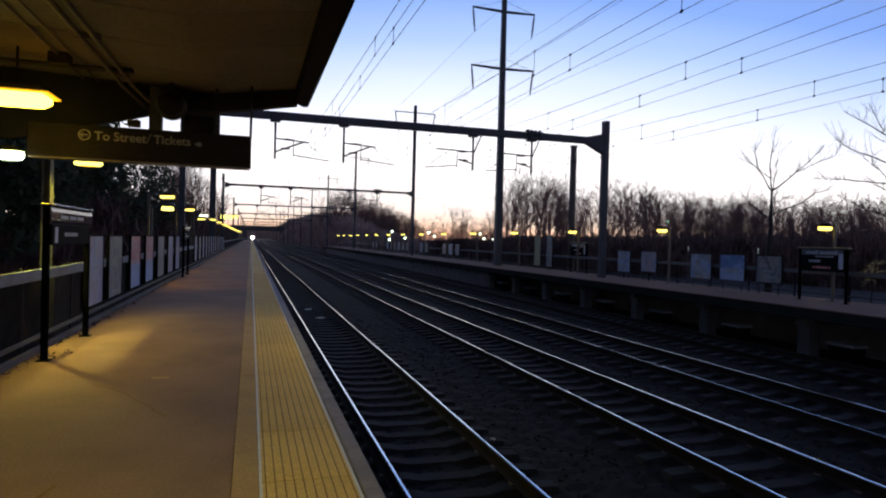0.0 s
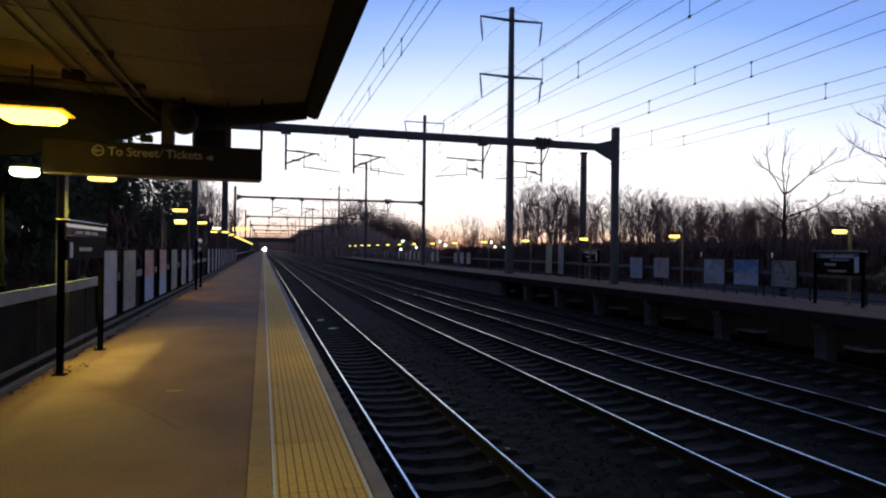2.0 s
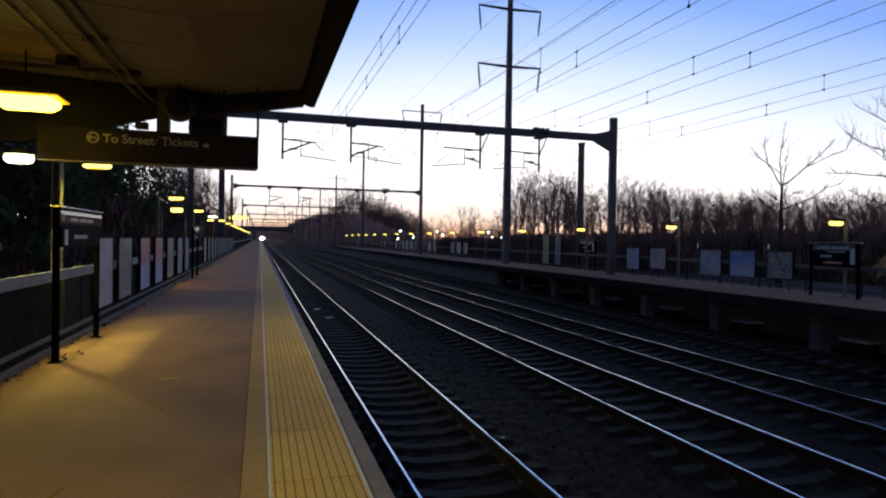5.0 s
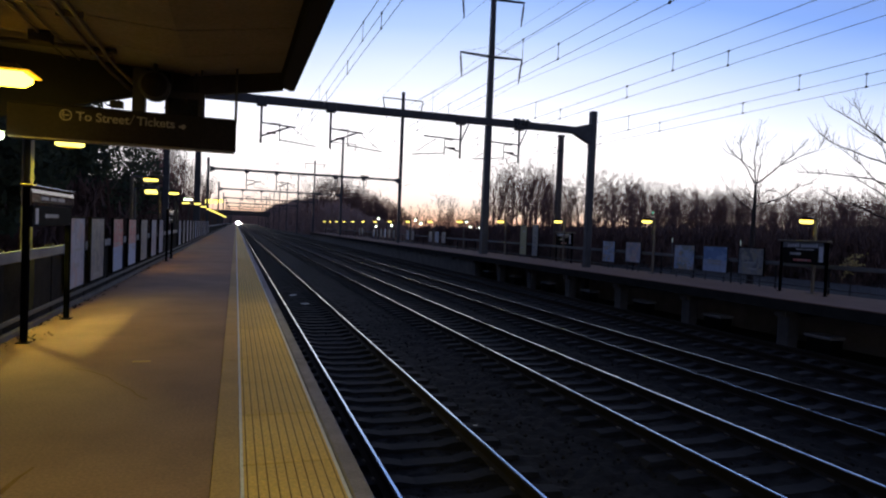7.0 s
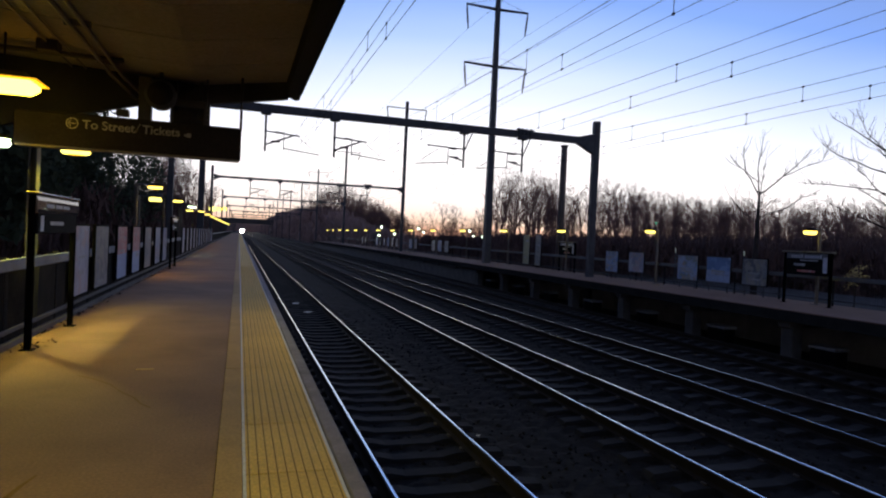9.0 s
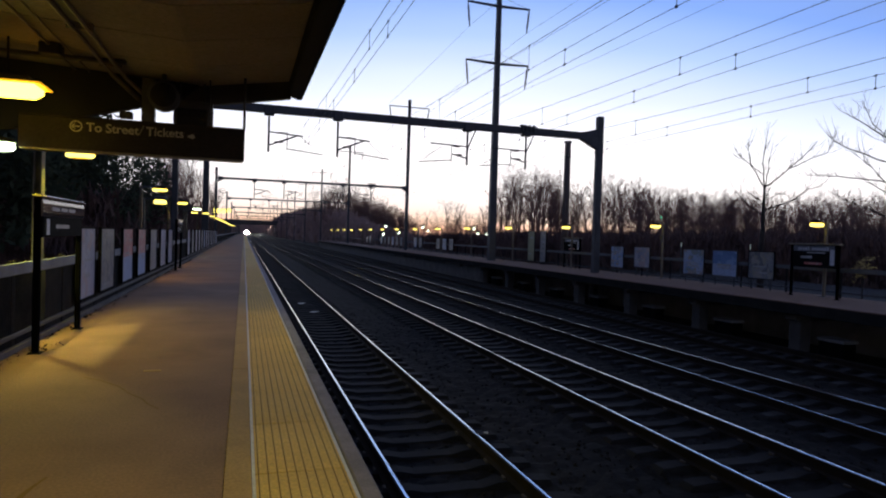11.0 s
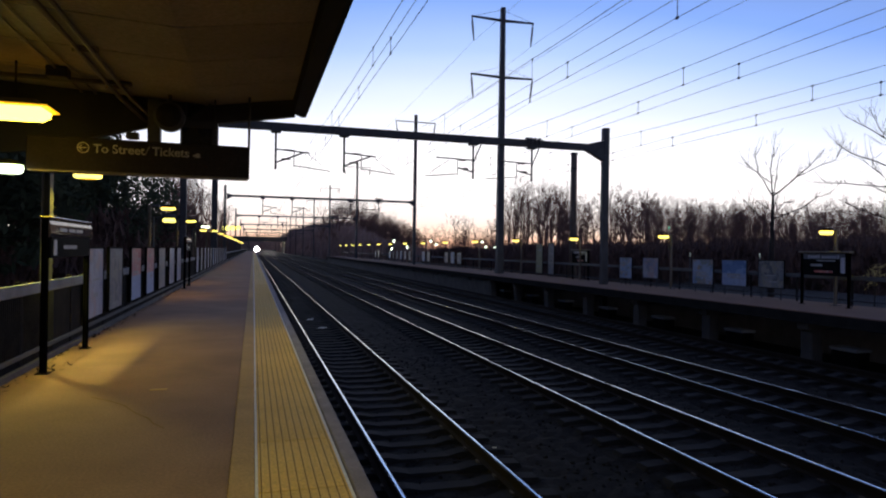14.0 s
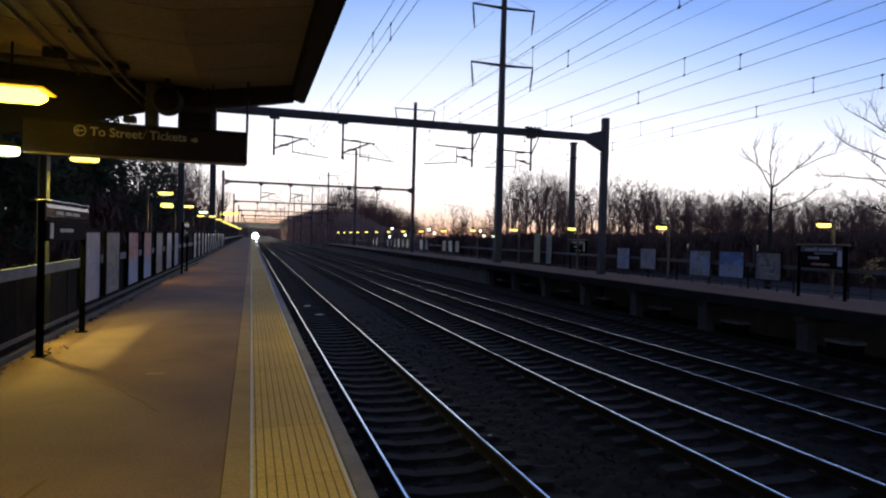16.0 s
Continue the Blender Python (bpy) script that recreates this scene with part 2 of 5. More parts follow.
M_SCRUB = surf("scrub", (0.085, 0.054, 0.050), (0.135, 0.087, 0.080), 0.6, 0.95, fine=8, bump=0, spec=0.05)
M_GLASS = surf("dark_glass", (0.01, 0.01, 0.012), (0.015, 0.015, 0.018), 3.0, 0.08, fine=20, bump=0)
M_TRAIN = surf("train_silver", (0.35, 0.36, 0.38), (0.45, 0.46, 0.48), 1.0, 0.35, metal=0.6, fine=10)
M_LENS = glow("sodium_lens", (1.0, 0.84, 0.17), 2.6)
# amber and pale rim glows imitate the glare fringe round a lens
M_HALO_RIM = glow("amber_halo_rim", (1.0, 0.52, 0.015), 0.9)
M_POST = surf("lamp_post_paint", (0.10, 0.08, 0.06), (0.15, 0.125, 0.10), 3.0, 0.6, fine=30, stain=0.5, stain_col=(0.05, 0.04, 0.03))
M_HALO_RIMW = glow("pale_halo_rim", (0.75, 0.95, 0.55), 1.0)
M_FLOODLENS = glow("flood_lens", (1.0, 0.74, 0.055), 10.0)
M_LENSW = glow("mercury_lens", (0.85, 1.0, 0.74), 5.0)
M_BEAM = glow("headlight_lens", (1.0, 0.95, 0.80), 1400.0)
M_COLUMN = surf("column_paint", (0.050, 0.044, 0.037), (0.078, 0.069, 0.058), 3.0, 0.55, fine=30, stain=0.4, stain_col=(0.06, 0.05, 0.042), spec=0.35)
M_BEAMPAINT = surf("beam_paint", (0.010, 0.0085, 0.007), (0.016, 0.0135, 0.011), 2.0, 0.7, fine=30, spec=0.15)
M_MATTE = surf("matte_black", (0.0025, 0.0025, 0.0027), (0.004, 0.004, 0.004), 3.0, 0.95, fine=30, spec=0.0)
M_SIGNAL = glow("green_pilot", (0.10, 1.0, 0.45), 0.8)
M_MARKER = glow("marker_tube", (0.75, 0.85, 0.65), 0.12)
M_LEAFLITTER = surf("dead_leaf", (0.016, 0.011, 0.007), (0.035, 0.023, 0.014), 8.0, 0.9, fine=60, bump=0, spec=0.1)


def print_mat(name, colours, scale):
    """Printed paper: patches of several inks."""
    m = bpy.data.materials.new(name)
    m.use_nodes = True
    n, l = m.node_tree.nodes, m.node_tree.links
    co = n.new("ShaderNodeTexCoord")
    vo = n.new("ShaderNodeTexVoronoi")
    vo.inputs["Scale"].default_value = scale
    no = n.new("ShaderNodeTexNoise")
    no.inputs["Scale"].default_value, no.inputs["Detail"].default_value = scale * 0.8, 5
    add = n.new("ShaderNodeVectorMath")
    l.new(co.outputs["Object"], no.inputs["Vector"])
    l.new(co.outputs["Object"], add.inputs[0])
    l.new(no.outputs["Color"], add.inputs[1])
    l.new(add.outputs["Vector"], vo.inputs["Vector"])
    sep = n.new("ShaderNodeSeparateColor")
    l.new(vo.outputs["Color"], sep.inputs[0])
    ramp = n.new("ShaderNodeValToRGB")
    fill_ramp(ramp, [(i / len(colours), c) for i, c in enumerate(colours)])
    ramp.color_ramp.interpolation = "CONSTANT"
    l.new(sep.outputs[0], ramp.inputs[0])
    b = n["Principled BSDF"]
    l.new(ramp.outputs["Color"], b.inputs["Base Color"])
    b.inputs["Roughness"].default_value = 0.35
    return m


M_MAPGREY = print_mat("printed_map", ((0.18, 0.19, 0.21), (0.13, 0.15, 0.19), (0.23, 0.22, 0.21), (0.09, 0.10, 0.12), (0.21, 0.20, 0.17)), 5.0)
M_PALEBLUE = surf("poster_pale_blue", (0.22, 0.29, 0.45), (0.29, 0.36, 0.52), 2.5, 0.4, fine=12, bump=0.02)
M_MAPMIX = print_mat("printed_mixed", ((0.24, 0.31, 0.47), (0.13, 0.24, 0.46), (0.29, 0.24, 0.21), (0.26, 0.33, 0.47), (0.17, 0.21, 0.22)), 4.5)
M_MAPBLUE = print_mat("printed_blue", ((0.10, 0.19, 0.39), (0.13, 0.24, 0.45), (0.08, 0.17, 0.35), (0.18, 0.29, 0.49)), 3.0)
M_MAPPALE = print_mat("printed_pale", ((0.28, 0.30, 0.39), (0.22, 0.24, 0.34), (0.32, 0.34, 0.42), (0.17, 0.19, 0.28), (0.32, 0.26, 0.29)), 4.0)
M_MAPRED = print_mat("printed_red", ((0.44, 0.12, 0.11), (0.48, 0.20, 0.17), (0.44, 0.32, 0.32), (0.36, 0.09, 0.09), (0.30, 0.20, 0.22)), 5.0)


# ---- mesh helpers ----
def box(bm, x0, x1, y0, y1, z0, z1, bevel=0.0):
    """A box between two corners, with its edges chamfered."""
    r = bmesh.ops.create_cube(bm, size=1.0)
    bmesh.ops.scale(bm, vec=(x1 - x0, y1 - y0, z1 - z0), verts=r["verts"])
    bmesh.ops.translate(bm, vec=((x0 + x1) / 2, (y0 + y1) / 2, (z0 + z1) / 2), verts=r["verts"])
    if bevel:
        edges = list({e for v in r["verts"] for e in v.link_edges})
        bmesh.ops.bevel(bm, geom=edges, offset=bevel, segments=1, affect="EDGES")


def tube(bm, pts, radii, n=8, cap=True):
    """A round bar along points, with one radius or one for each point."""
    pts = [Vector(p) for p in pts]
    if not hasattr(radii, "__len__"):
        radii = [radii] * len(pts)
    rings, side = [], None
    for i, p in enumerate(pts):
        d = (pts[min(i + 1, len(pts) - 1)] - pts[max(i - 1, 0)]).normalized()
        if side is None:
            side = d.orthogonal().normalized()
        side = (side - d * side.dot(d)).normalized()
        up = d.cross(side)
        rings.append([bm.verts.new(p + radii[i] * (math.cos(a) * side + math.sin(a) * up)) for a in (2 * math.pi * k / n for k in range(n))])
    for a, b in zip(rings, rings[1:]):
        for k in range(n):
            bm.faces.new((a[k], a[(k + 1) % n], b[(k + 1) % n], b[k]))
    if cap:
        bm.faces.new(rings[0][::-1])
        bm.faces.new(rings[-1])


def extrude_profile(bm, profile, y0, y1):
    """A closed (x, z) outline carried along y."""
    a = [bm.verts.new((x, y0, z)) for x, z in profile]
    b = [bm.verts.new((x, y1, z)) for x, z in profile]
    k = len(profile)
    for i in range(k):
        bm.faces.new((a[i], a[(i + 1) % k], b[(i + 1) % k], b[i]))
    bm.faces.new(a[::-1])
    bm.faces.new(b)


def mesh_of(name, bm, material, smooth=False):
    bmesh.ops.recalc_face_normals(bm, faces=bm.faces)
    me = bpy.data.meshes.new(name)
    bm.to_mesh(me)
    bm.free()
    me.materials.append(material)
    if smooth:
        me.polygons.foreach_set("use_smooth", [True] * len(me.polygons))
    return me


def part(name, bm, material, parent=None, label="", smooth=False):
    """Links a bmesh as one mesh object under a thing or a part."""
    ob = new(name, mesh_of(name, bm, material, smooth))
    if parent:
        ob.parent = parent
    if label:
        ob["label"] = label
    return ob


def piece(name, me, parent, m):
    """One more object on a mesh that alike pieces share."""
    ob = new(name, me)
    ob.parent = parent
    ob.matrix_local = m
    return ob


def boxpart(name, material, parent, x0, x1, y0, y1, z0, z1, bevel=0.0, label=""):
    bm = bmesh.new()
    box(bm, x0, x1, y0, y1, z0, z1, bevel)
    return part(name, bm, material, parent, label)


def tubepart(name, material, parent, pts, radii, n=8, label=""):
    bm = bmesh.new()
    tube(bm, pts, radii, n)
    return part(name, bm, material, parent, label, smooth=True)


def thing(name, label, category, group="", kind="", at=(0, 0, 0)):
    ob = new(name)
    ob.location = at
    return tagged(ob, label, category, group, kind)


def raw_mesh(name, verts, faces, material):
    me = bpy.data.meshes.new(name)
    me.from_pydata(verts, [], faces)
    me.materials.append(material)
    return me


# ---- ground and track bed ----
RAIL_Z, DECK_EDGE, FAR_EDGE, FAR_Z = -1.22, 0.835, 15.52, -0.04
TRACKS = (2.485, 6.64, 10.15, 13.85)


def make_ground():
    bm = bmesh.new()
    xs = [-3000, -400, -60, -20, -8, -3, 0.4, 16.5, 20, 26, 40, 80, 400, 3000]
    ys = [-400, -30, 0, 20, 45, 80, 130, 200, 400, 900, 2000, 4500]
    grid = [[bm.verts.new((x, y, -1.75)) for x in xs] for y in ys]
    for a, b in zip(grid, grid[1:]):
        for i in range(len(xs) - 1):
            bm.faces.new((a[i], a[i + 1], b[i + 1], b[i]))
    tagged(part("ground", bm, M_EARTH), "dark bare earth and grass around the railway", "ground", kind="structure")
    bm = bmesh.new()
    rnd = random.Random(5)
    xs = [0.45 + 0.16 * i for i in range(97)]
    ys = [-12, -8, -5, -2.5, -1, 0] + [1 + 0.16 * i for i in range(120)] + [20.2 + 0.5 * i for i in range(60)] + [60, 90, 140, 220, 400, 800, 1700]
    grid = []
    for y in ys:
        row = []
        for x in xs:
            near = min(abs(x - c) for c in TRACKS)
            z = -1.475 - (0.03 if 1.35 < near else 0.0) + (0.10 if x < 1.45 else 0.0) + (rnd.uniform(-0.022, 0.022) if y < 50 else 0)
            row.append(bm.verts.new((x, y, z)))
        grid.append(row)
    for a, b in zip(grid, grid[1:]):
        for i in range(len(xs) - 1):
            bm.faces.new((a[i], a[i + 1], b[i + 1], b[i]))
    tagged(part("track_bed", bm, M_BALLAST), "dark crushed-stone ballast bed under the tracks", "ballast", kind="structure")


make_ground()
bm = bmesh.new()
box(bm, 24.0, 40.5, -60, 130, -1.9, -1.0, 0.05)
tagged(part("parking_lot", bm, M_ASPHALT), "grey asphalt of the empty lot behind the far platform", "road", kind="structure")


def make_stones():
    rnd = random.Random(11)
    verts, faces = [], []
    for _ in range(4500):
        y = 2.0 + 24 * rnd.random() ** 1.6
        x = rnd.uniform(0.9, 12.5)
        r = rnd.uniform(0.018, 0.042)
        near = min(abs(x - c) for c in TRACKS)
        z = -1.475 - (0.03 if 1.35 < near else 0.0) + 0.3 * r
        o = len(verts)
        a0 = rnd.random() * 6.28
        for k in range(4):
            a = a0 + k * 1.57 + rnd.uniform(-0.4, 0.4)
            verts.append((x + r * math.cos(a) * rnd.uniform(0.7, 1.3), y + r * math.sin(a) * rnd.uniform(0.7, 1.3), z + rnd.uniform(-0.3, 0.3) * r))
        verts.append((x + rnd.uniform(-0.3, 0.3) * r, y + rnd.uniform(-0.3, 0.3) * r, z + r * rnd.uniform(0.6, 1.0)))
        verts.append((x, y, z - r))
        for k in range(4):
            faces.append((o + k, o + (k + 1) % 4, o + 4))
            faces.append((o + (k + 1) % 4, o + k, o + 5))
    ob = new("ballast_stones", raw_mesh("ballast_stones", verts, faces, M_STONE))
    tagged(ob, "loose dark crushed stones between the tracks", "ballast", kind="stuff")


make_stones()

# a concrete tie: low in the middle, thick at the rail seats, sloped ends
TIE = [(-1.30, -0.09), (-1.24, 0.0), (-0.95, 0.02), (-0.55, 0.02), (-0.35, -0.025), (0.35, -0.025), (0.55, 0.02), (0.95, 0.02), (1.24, 0.0), (1.30, -0.09)]


def tie_mesh():
    bm = bmesh.new()
    top = [[bm.verts.new((x, s * (0.115 if abs(x) < 1.29 else 0.10), z)) for x, z in TIE] for s in (-1, 1)]
    low = [[bm.verts.new((x, s * 0.145, -0.2)) for x, z in TIE] for s in (-1, 1)]
    for i in range(len(TIE) - 1):
        bm.faces.new((top[0][i], top[0][i + 1], top[1][i + 1], top[1][i]))
        bm.faces.new((top[0][i], low[0][i], low[0][i + 1], top[0][i + 1]))
        bm.faces.new((top[1][i], top[1][i + 1], low[1][i + 1], low[1][i]))
    for i in (0, -1):
        bm.faces.new((top[0][i], top[1][i], low[1][i], low[0][i]))
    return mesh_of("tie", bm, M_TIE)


def rail_profile(x, z):
    """Rail section with its head, web and foot, around x with the top at z."""
    return [(x - 0.036, z - 0.012), (x - 0.036, z - 0.04), (x - 0.010, z - 0.05), (x - 0.009, z - 0.145), (x - 0.075, z - 0.160), (x - 0.075, z - 0.172),
            (x + 0.075, z - 0.172), (x + 0.075, z - 0.160), (x + 0.009, z - 0.145), (x + 0.010, z - 0.05), (x + 0.036, z - 0.04), (x + 0.036, z - 0.012)]


def make_tracks():
    tie = tie_mesh()
    bm = bmesh.new()
    box(bm, -0.018, 0.018, -0.05, 0.05, 0.02, 0.05, 0.008)
    clip = mesh_of("rail_clip", bm, M_CLIP)
    rnd = random.Random(3)
    for k, cx in enumerate(TRACKS):
        worn = k < 3
        track = thing("railway_track", ("railway track with bright worn rails on concrete ties" if worn else "little used railway track with dull rusty rails on ties"), "railway track", "tracks between the platforms")
        for s in (-1, 1):
            x = cx + s * 0.7525
            bm = bmesh.new()
            extrude_profile(bm, rail_profile(x, RAIL_Z), -12, 1600)
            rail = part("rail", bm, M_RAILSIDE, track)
            bm = bmesh.new()
            hw = (0.017, 0.015, 0.009 if s < 0 else 0.013, 0.009)[k]
            extrude_profile(bm, [(x - hw, RAIL_Z - 0.013), (x - hw * 0.85, RAIL_Z - 0.0005), (x, RAIL_Z), (x + hw * 0.85, RAIL_Z - 0.0005), (x + hw, RAIL_Z - 0.013)], -12, 1600)
            part("running_surface", bm, M_RAILTOP if worn else M_RAILSIDE, rail, "bright polished running surface" if worn else "")
        last = (48, 40, 34, 30)[k]
        y = 1.2 - 20 * 0.61
        while y < last:
            m = pose(cx + rnd.uniform(-0.015, 0.015), y, RAIL_Z - 0.194, 0, 0, rnd.uniform(-0.5, 0.5))
            piece("tie", tie, track, m)
            if 1 < y < 20 and k < 2:
                for dx in (-0.855, -0.65, 0.65, 0.855):
                    piece("rail_clip", clip, track, m @ pose(dx, 0, 0))
            y += 0.61
        verts, faces, src = [], [], tie
        base = np.array([v.co[:] for v in src.vertices])
        polys = [tuple(p.vertices) for p in src.polygons]
        while y < 260:
            o = len(verts)
            verts += (base + (cx, y, RAIL_Z - 0.194)).tolist()
            faces += [tuple(o + i for i in p) for p in polys]
            y += 0.61
        ob = new("tie_run", raw_mesh("tie_run", verts, faces, M_TIE))
        ob.parent = track
        ob["kind"] = "stuff"


make_tracks()


# ---- near platform ----
DECK_L, DECK_END = -2.62, 330.0
TACT_L, TACT_R, BAND_L = 0.094, 0.691, -0.09


def make_platform():
    plat = thing("platform_near", "high station platform of brownish concrete with a yellow tactile edge", "platform", kind="structure")
    bm = bmesh.new()
    box(bm, DECK_L, BAND_L, -12, DECK_END, -0.30, 0.0)
    part("deck", bm, M_DECK, plat)
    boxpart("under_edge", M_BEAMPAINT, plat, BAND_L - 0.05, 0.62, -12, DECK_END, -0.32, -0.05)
    boxpart("platform_face", M_DARKWALL, plat, -2.4, 0.42, -12, DECK_END, -1.8, -0.30)
    # concrete coping pieces, tactile tiles and edge beams, the near ones singly
    bm = bmesh.new()
    box(bm, BAND_L + 0.004, TACT_L - 0.012, 0.006, 4.44, -0.06, 0.006, 0.004)
    band = mesh_of("coping_slab", bm, M_BAND)
    bm = bmesh.new()
    box(bm, TACT_L + 0.010, TACT_R - 0.010, 0.010, 1.110, -0.05, 0.006, 0.004)
    tile = mesh_of("tactile_tile", bm, M_TACT)
    bm = bmesh.new()
    box(bm, TACT_R + 0.024, DECK_EDGE, 0.006, 4.44, -0.32, 0.004, 0.010)
    edge = mesh_of("edge_beam", bm, M_EDGE)
    y = 7.62 - 3 * 4.45
    while y < DECK_END - 5:
        piece("coping_slab", band, plat, pose(0, y, 0))
        piece("edge_beam", edge, plat, pose(0, y, 0))
        y += 4.45
    y = 7.64 - 17 * 1.12
    while y < 120:
        piece("tactile_tile", tile, plat, pose(0, y, 0))
        y += 1.12
    boxpart("tactile_strip", M_TACT, plat, TACT_L + 0.010, TACT_R - 0.010, y, DECK_END - 5, -0.05, 0.006)
    for x in (TACT_L, TACT_R):
        boxpart("joint_strip", M_CAULK, plat, x - 0.010, x + 0.010, -11, DECK_END - 5, -0.05, 0.007)
    # brown strips put the shade between the rows of domes into colour
    verts, faces = [], []
    for k in range(10):
        x = TACT_L + 0.03 + 0.0597 * k
        o = len(verts)
        w = 0.004
        verts += [(x - w, -11, 0.0075), (x + w, -11, 0.0075), (x + w, 60, 0.0075), (x - w, 60, 0.0075)]
        faces.append((o, o + 1, o + 2, o + 3))
    ob = new("furrow_shade", raw_mesh("furrow_shade", verts, faces, M_GROOVE))
    ob.parent = plat
    ob["kind"] = "stuff"
    verts, faces = [], []
    for k in range(9):
        x = TACT_L + 0.06 + 0.0597 * k
        for j in range(510):
            y = -1.385 + 0.0597 * j
            o = len(verts)
            for r, z in ((0.0125, 0.006), (0.009, 0.0095)):
                for i in range(6):
                    verts.append((x + r * math.cos(i * 1.0472), y + r * math.sin(i * 1.0472), z))
            for i in range(6):
                faces.append((o + i, o + (i + 1) % 6, o + 6 + (i + 1) % 6, o + 6 + i))
            faces.append(tuple(range(o + 6, o + 12)))
    ob = new("tactile_domes", raw_mesh("tactile_domes", verts, faces, M_TACT))
    ob.parent = plat
    ob["kind"] = "stuff"
    # kerb along the back of the deck
    bm = bmesh.new()
    box(bm, DECK_L - 0.10, DECK_L - 0.004, -12, DECK_END, -0.3, 0.08, 0.015)
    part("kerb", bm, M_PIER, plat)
    # a scuffed patch and a crack in the deck
    bm = bmesh.new()
    pts = [(-1.55, 7.42), (-1.35, 7.22), (-1.15, 6.95), (-1.0, 6.62), (-0.86, 6.4), (-0.78, 6.18), (-0.68, 6.03)]
    a = [bm.verts.new((x, y, 0.0025)) for x, y in pts]
    b = [bm.verts.new((x + 0.022 * math.sin(3.1 * i) ** 2 + 0.006, y + 0.02, 0.0025)) for i, (x, y) in enumerate(pts)]
    for i in range(len(pts) - 1):
        bm.faces.new((a[i], a[i + 1], b[i + 1], b[i]))
    part("deck_crack", bm, M_GROOVE, plat)
    bm = bmesh.new()
    vs = [bm.verts.new(p) for p in ((-1.232, 4.10, 0.0025), (-1.190, 4.10, 0.0025), (-1.165, 4.34, 0.0025), (-1.195, 4.34, 0.0025), (-1.132, 4.51, 0.0025), (-1.150, 4.51, 0.0025))]
    bm.faces.new((vs[0], vs[1], vs[2], vs[3]))
    bm.faces.new((vs[3], vs[2], vs[4], vs[5]))
    part("deck_crack", bm, M_GROOVE, plat)
    bm = bmesh.new()
    box(bm, -1.02, -0.84, 7.63, 7.71, 0.0, 0.004, 0.0015)
    part("deck_patch", bm, M_BAND, plat)


make_platform()


# ---- far platform ----
def make_far_platform():
    plat = thing("platform_far", "low-lit concrete platform on piers across the tracks", "platform", kind="structure")
    y0, y1, x1 = -20, 143, 19.45
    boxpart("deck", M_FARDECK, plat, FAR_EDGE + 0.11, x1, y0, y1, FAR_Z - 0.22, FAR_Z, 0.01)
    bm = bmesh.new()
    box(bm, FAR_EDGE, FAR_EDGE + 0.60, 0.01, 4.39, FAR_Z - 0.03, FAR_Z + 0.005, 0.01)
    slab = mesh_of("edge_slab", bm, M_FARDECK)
    bm = bmesh.new()
    box(bm, FAR_EDGE + 0.35, FAR_EDGE + 0.75, -0.22, 0.22, -1.75, FAR_Z - 0.2, 0.02)
    box(bm, FAR_EDGE + 0.2, x1 - 0.4, -0.22, 0.22, FAR_Z - 0.55, FAR_Z - 0.2, 0.02)
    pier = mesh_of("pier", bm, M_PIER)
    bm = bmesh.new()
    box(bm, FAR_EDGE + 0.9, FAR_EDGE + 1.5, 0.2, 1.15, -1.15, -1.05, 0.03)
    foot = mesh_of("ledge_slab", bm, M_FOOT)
    # blocks added to carry the slabs, coloured black to pass for shade
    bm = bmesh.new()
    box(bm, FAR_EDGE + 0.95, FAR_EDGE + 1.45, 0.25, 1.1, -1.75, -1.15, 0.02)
    block = mesh_of("ledge_shade_block", bm, M_BLACK)
    k = -7
    while 15.2 + 4.42 * k < y1:
        y = 15.2 + 4.42 * k
        piece("edge_slab", slab, plat, pose(0, y, 0))
        piece("pier", pier, plat, pose(0, y, 0))
        piece("ledge_slab", foot, plat, pose(0, y - 1.4, 0))
        piece("ledge_shade_block", block, plat, pose(0, y - 1.4, 0))
        k += 1
    boxpart("back_wall", M_DARKWALL, plat, x1 - 0.5, x1 - 0.3, y0, y1, -1.75, FAR_Z - 0.2)
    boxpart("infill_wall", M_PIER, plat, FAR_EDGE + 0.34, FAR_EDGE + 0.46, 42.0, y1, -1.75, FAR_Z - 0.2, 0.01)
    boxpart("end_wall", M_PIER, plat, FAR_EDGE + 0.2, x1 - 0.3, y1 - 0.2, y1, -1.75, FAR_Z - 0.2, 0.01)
    # an added strip makes the front face below the deck edge darker
    boxpart("dark_front_strip", M_FENCE, plat, FAR_EDGE + 0.012, FAR_EDGE + 0.10, y0, y1, FAR_Z - 0.34, FAR_Z - 0.032, 0.01)
    # railing along the back
    rail = thing("fence", "dark mesh fence with a flat grey handrail along the far platform", "fence")
    x = 18.74
    boxpart("handrail", M_RAILGREY, rail, x - 0.03, x - 0.006, y0, y1, FAR_Z + 0.86, FAR_Z + 1.00, 0.010, "flat grey metal handrail")
    boxpart("lower_rail", M_STEEL, rail, x - 0.02, x + 0.02, y0, y1, FAR_Z + 0.17, FAR_Z + 0.22, 0.008)
    bm = bmesh.new()
    box(bm, x - 0.005, x + 0.045, -0.025, 0.025, 0, 1.0, 0.006)
    post = mesh_of("post", bm, M_FENCE)
    y = y0 + 1.0
    while y < y1:
        piece("post", post, rail, pose(0, y, FAR_Z))
        y += 2.2
    # upright wires of the mesh
    verts, faces = [], []
    for k in range(560):
        yy, h = 6.0 + 0.075 * k, 0.004
        o = len(verts)
        for z in (0.05, 0.87):
            verts += [(x - h, yy - h, FAR_Z + z), (x + h, yy - h, FAR_Z + z), (x + h, yy + h, FAR_Z + z), (x - h, yy + h, FAR_Z + z)]
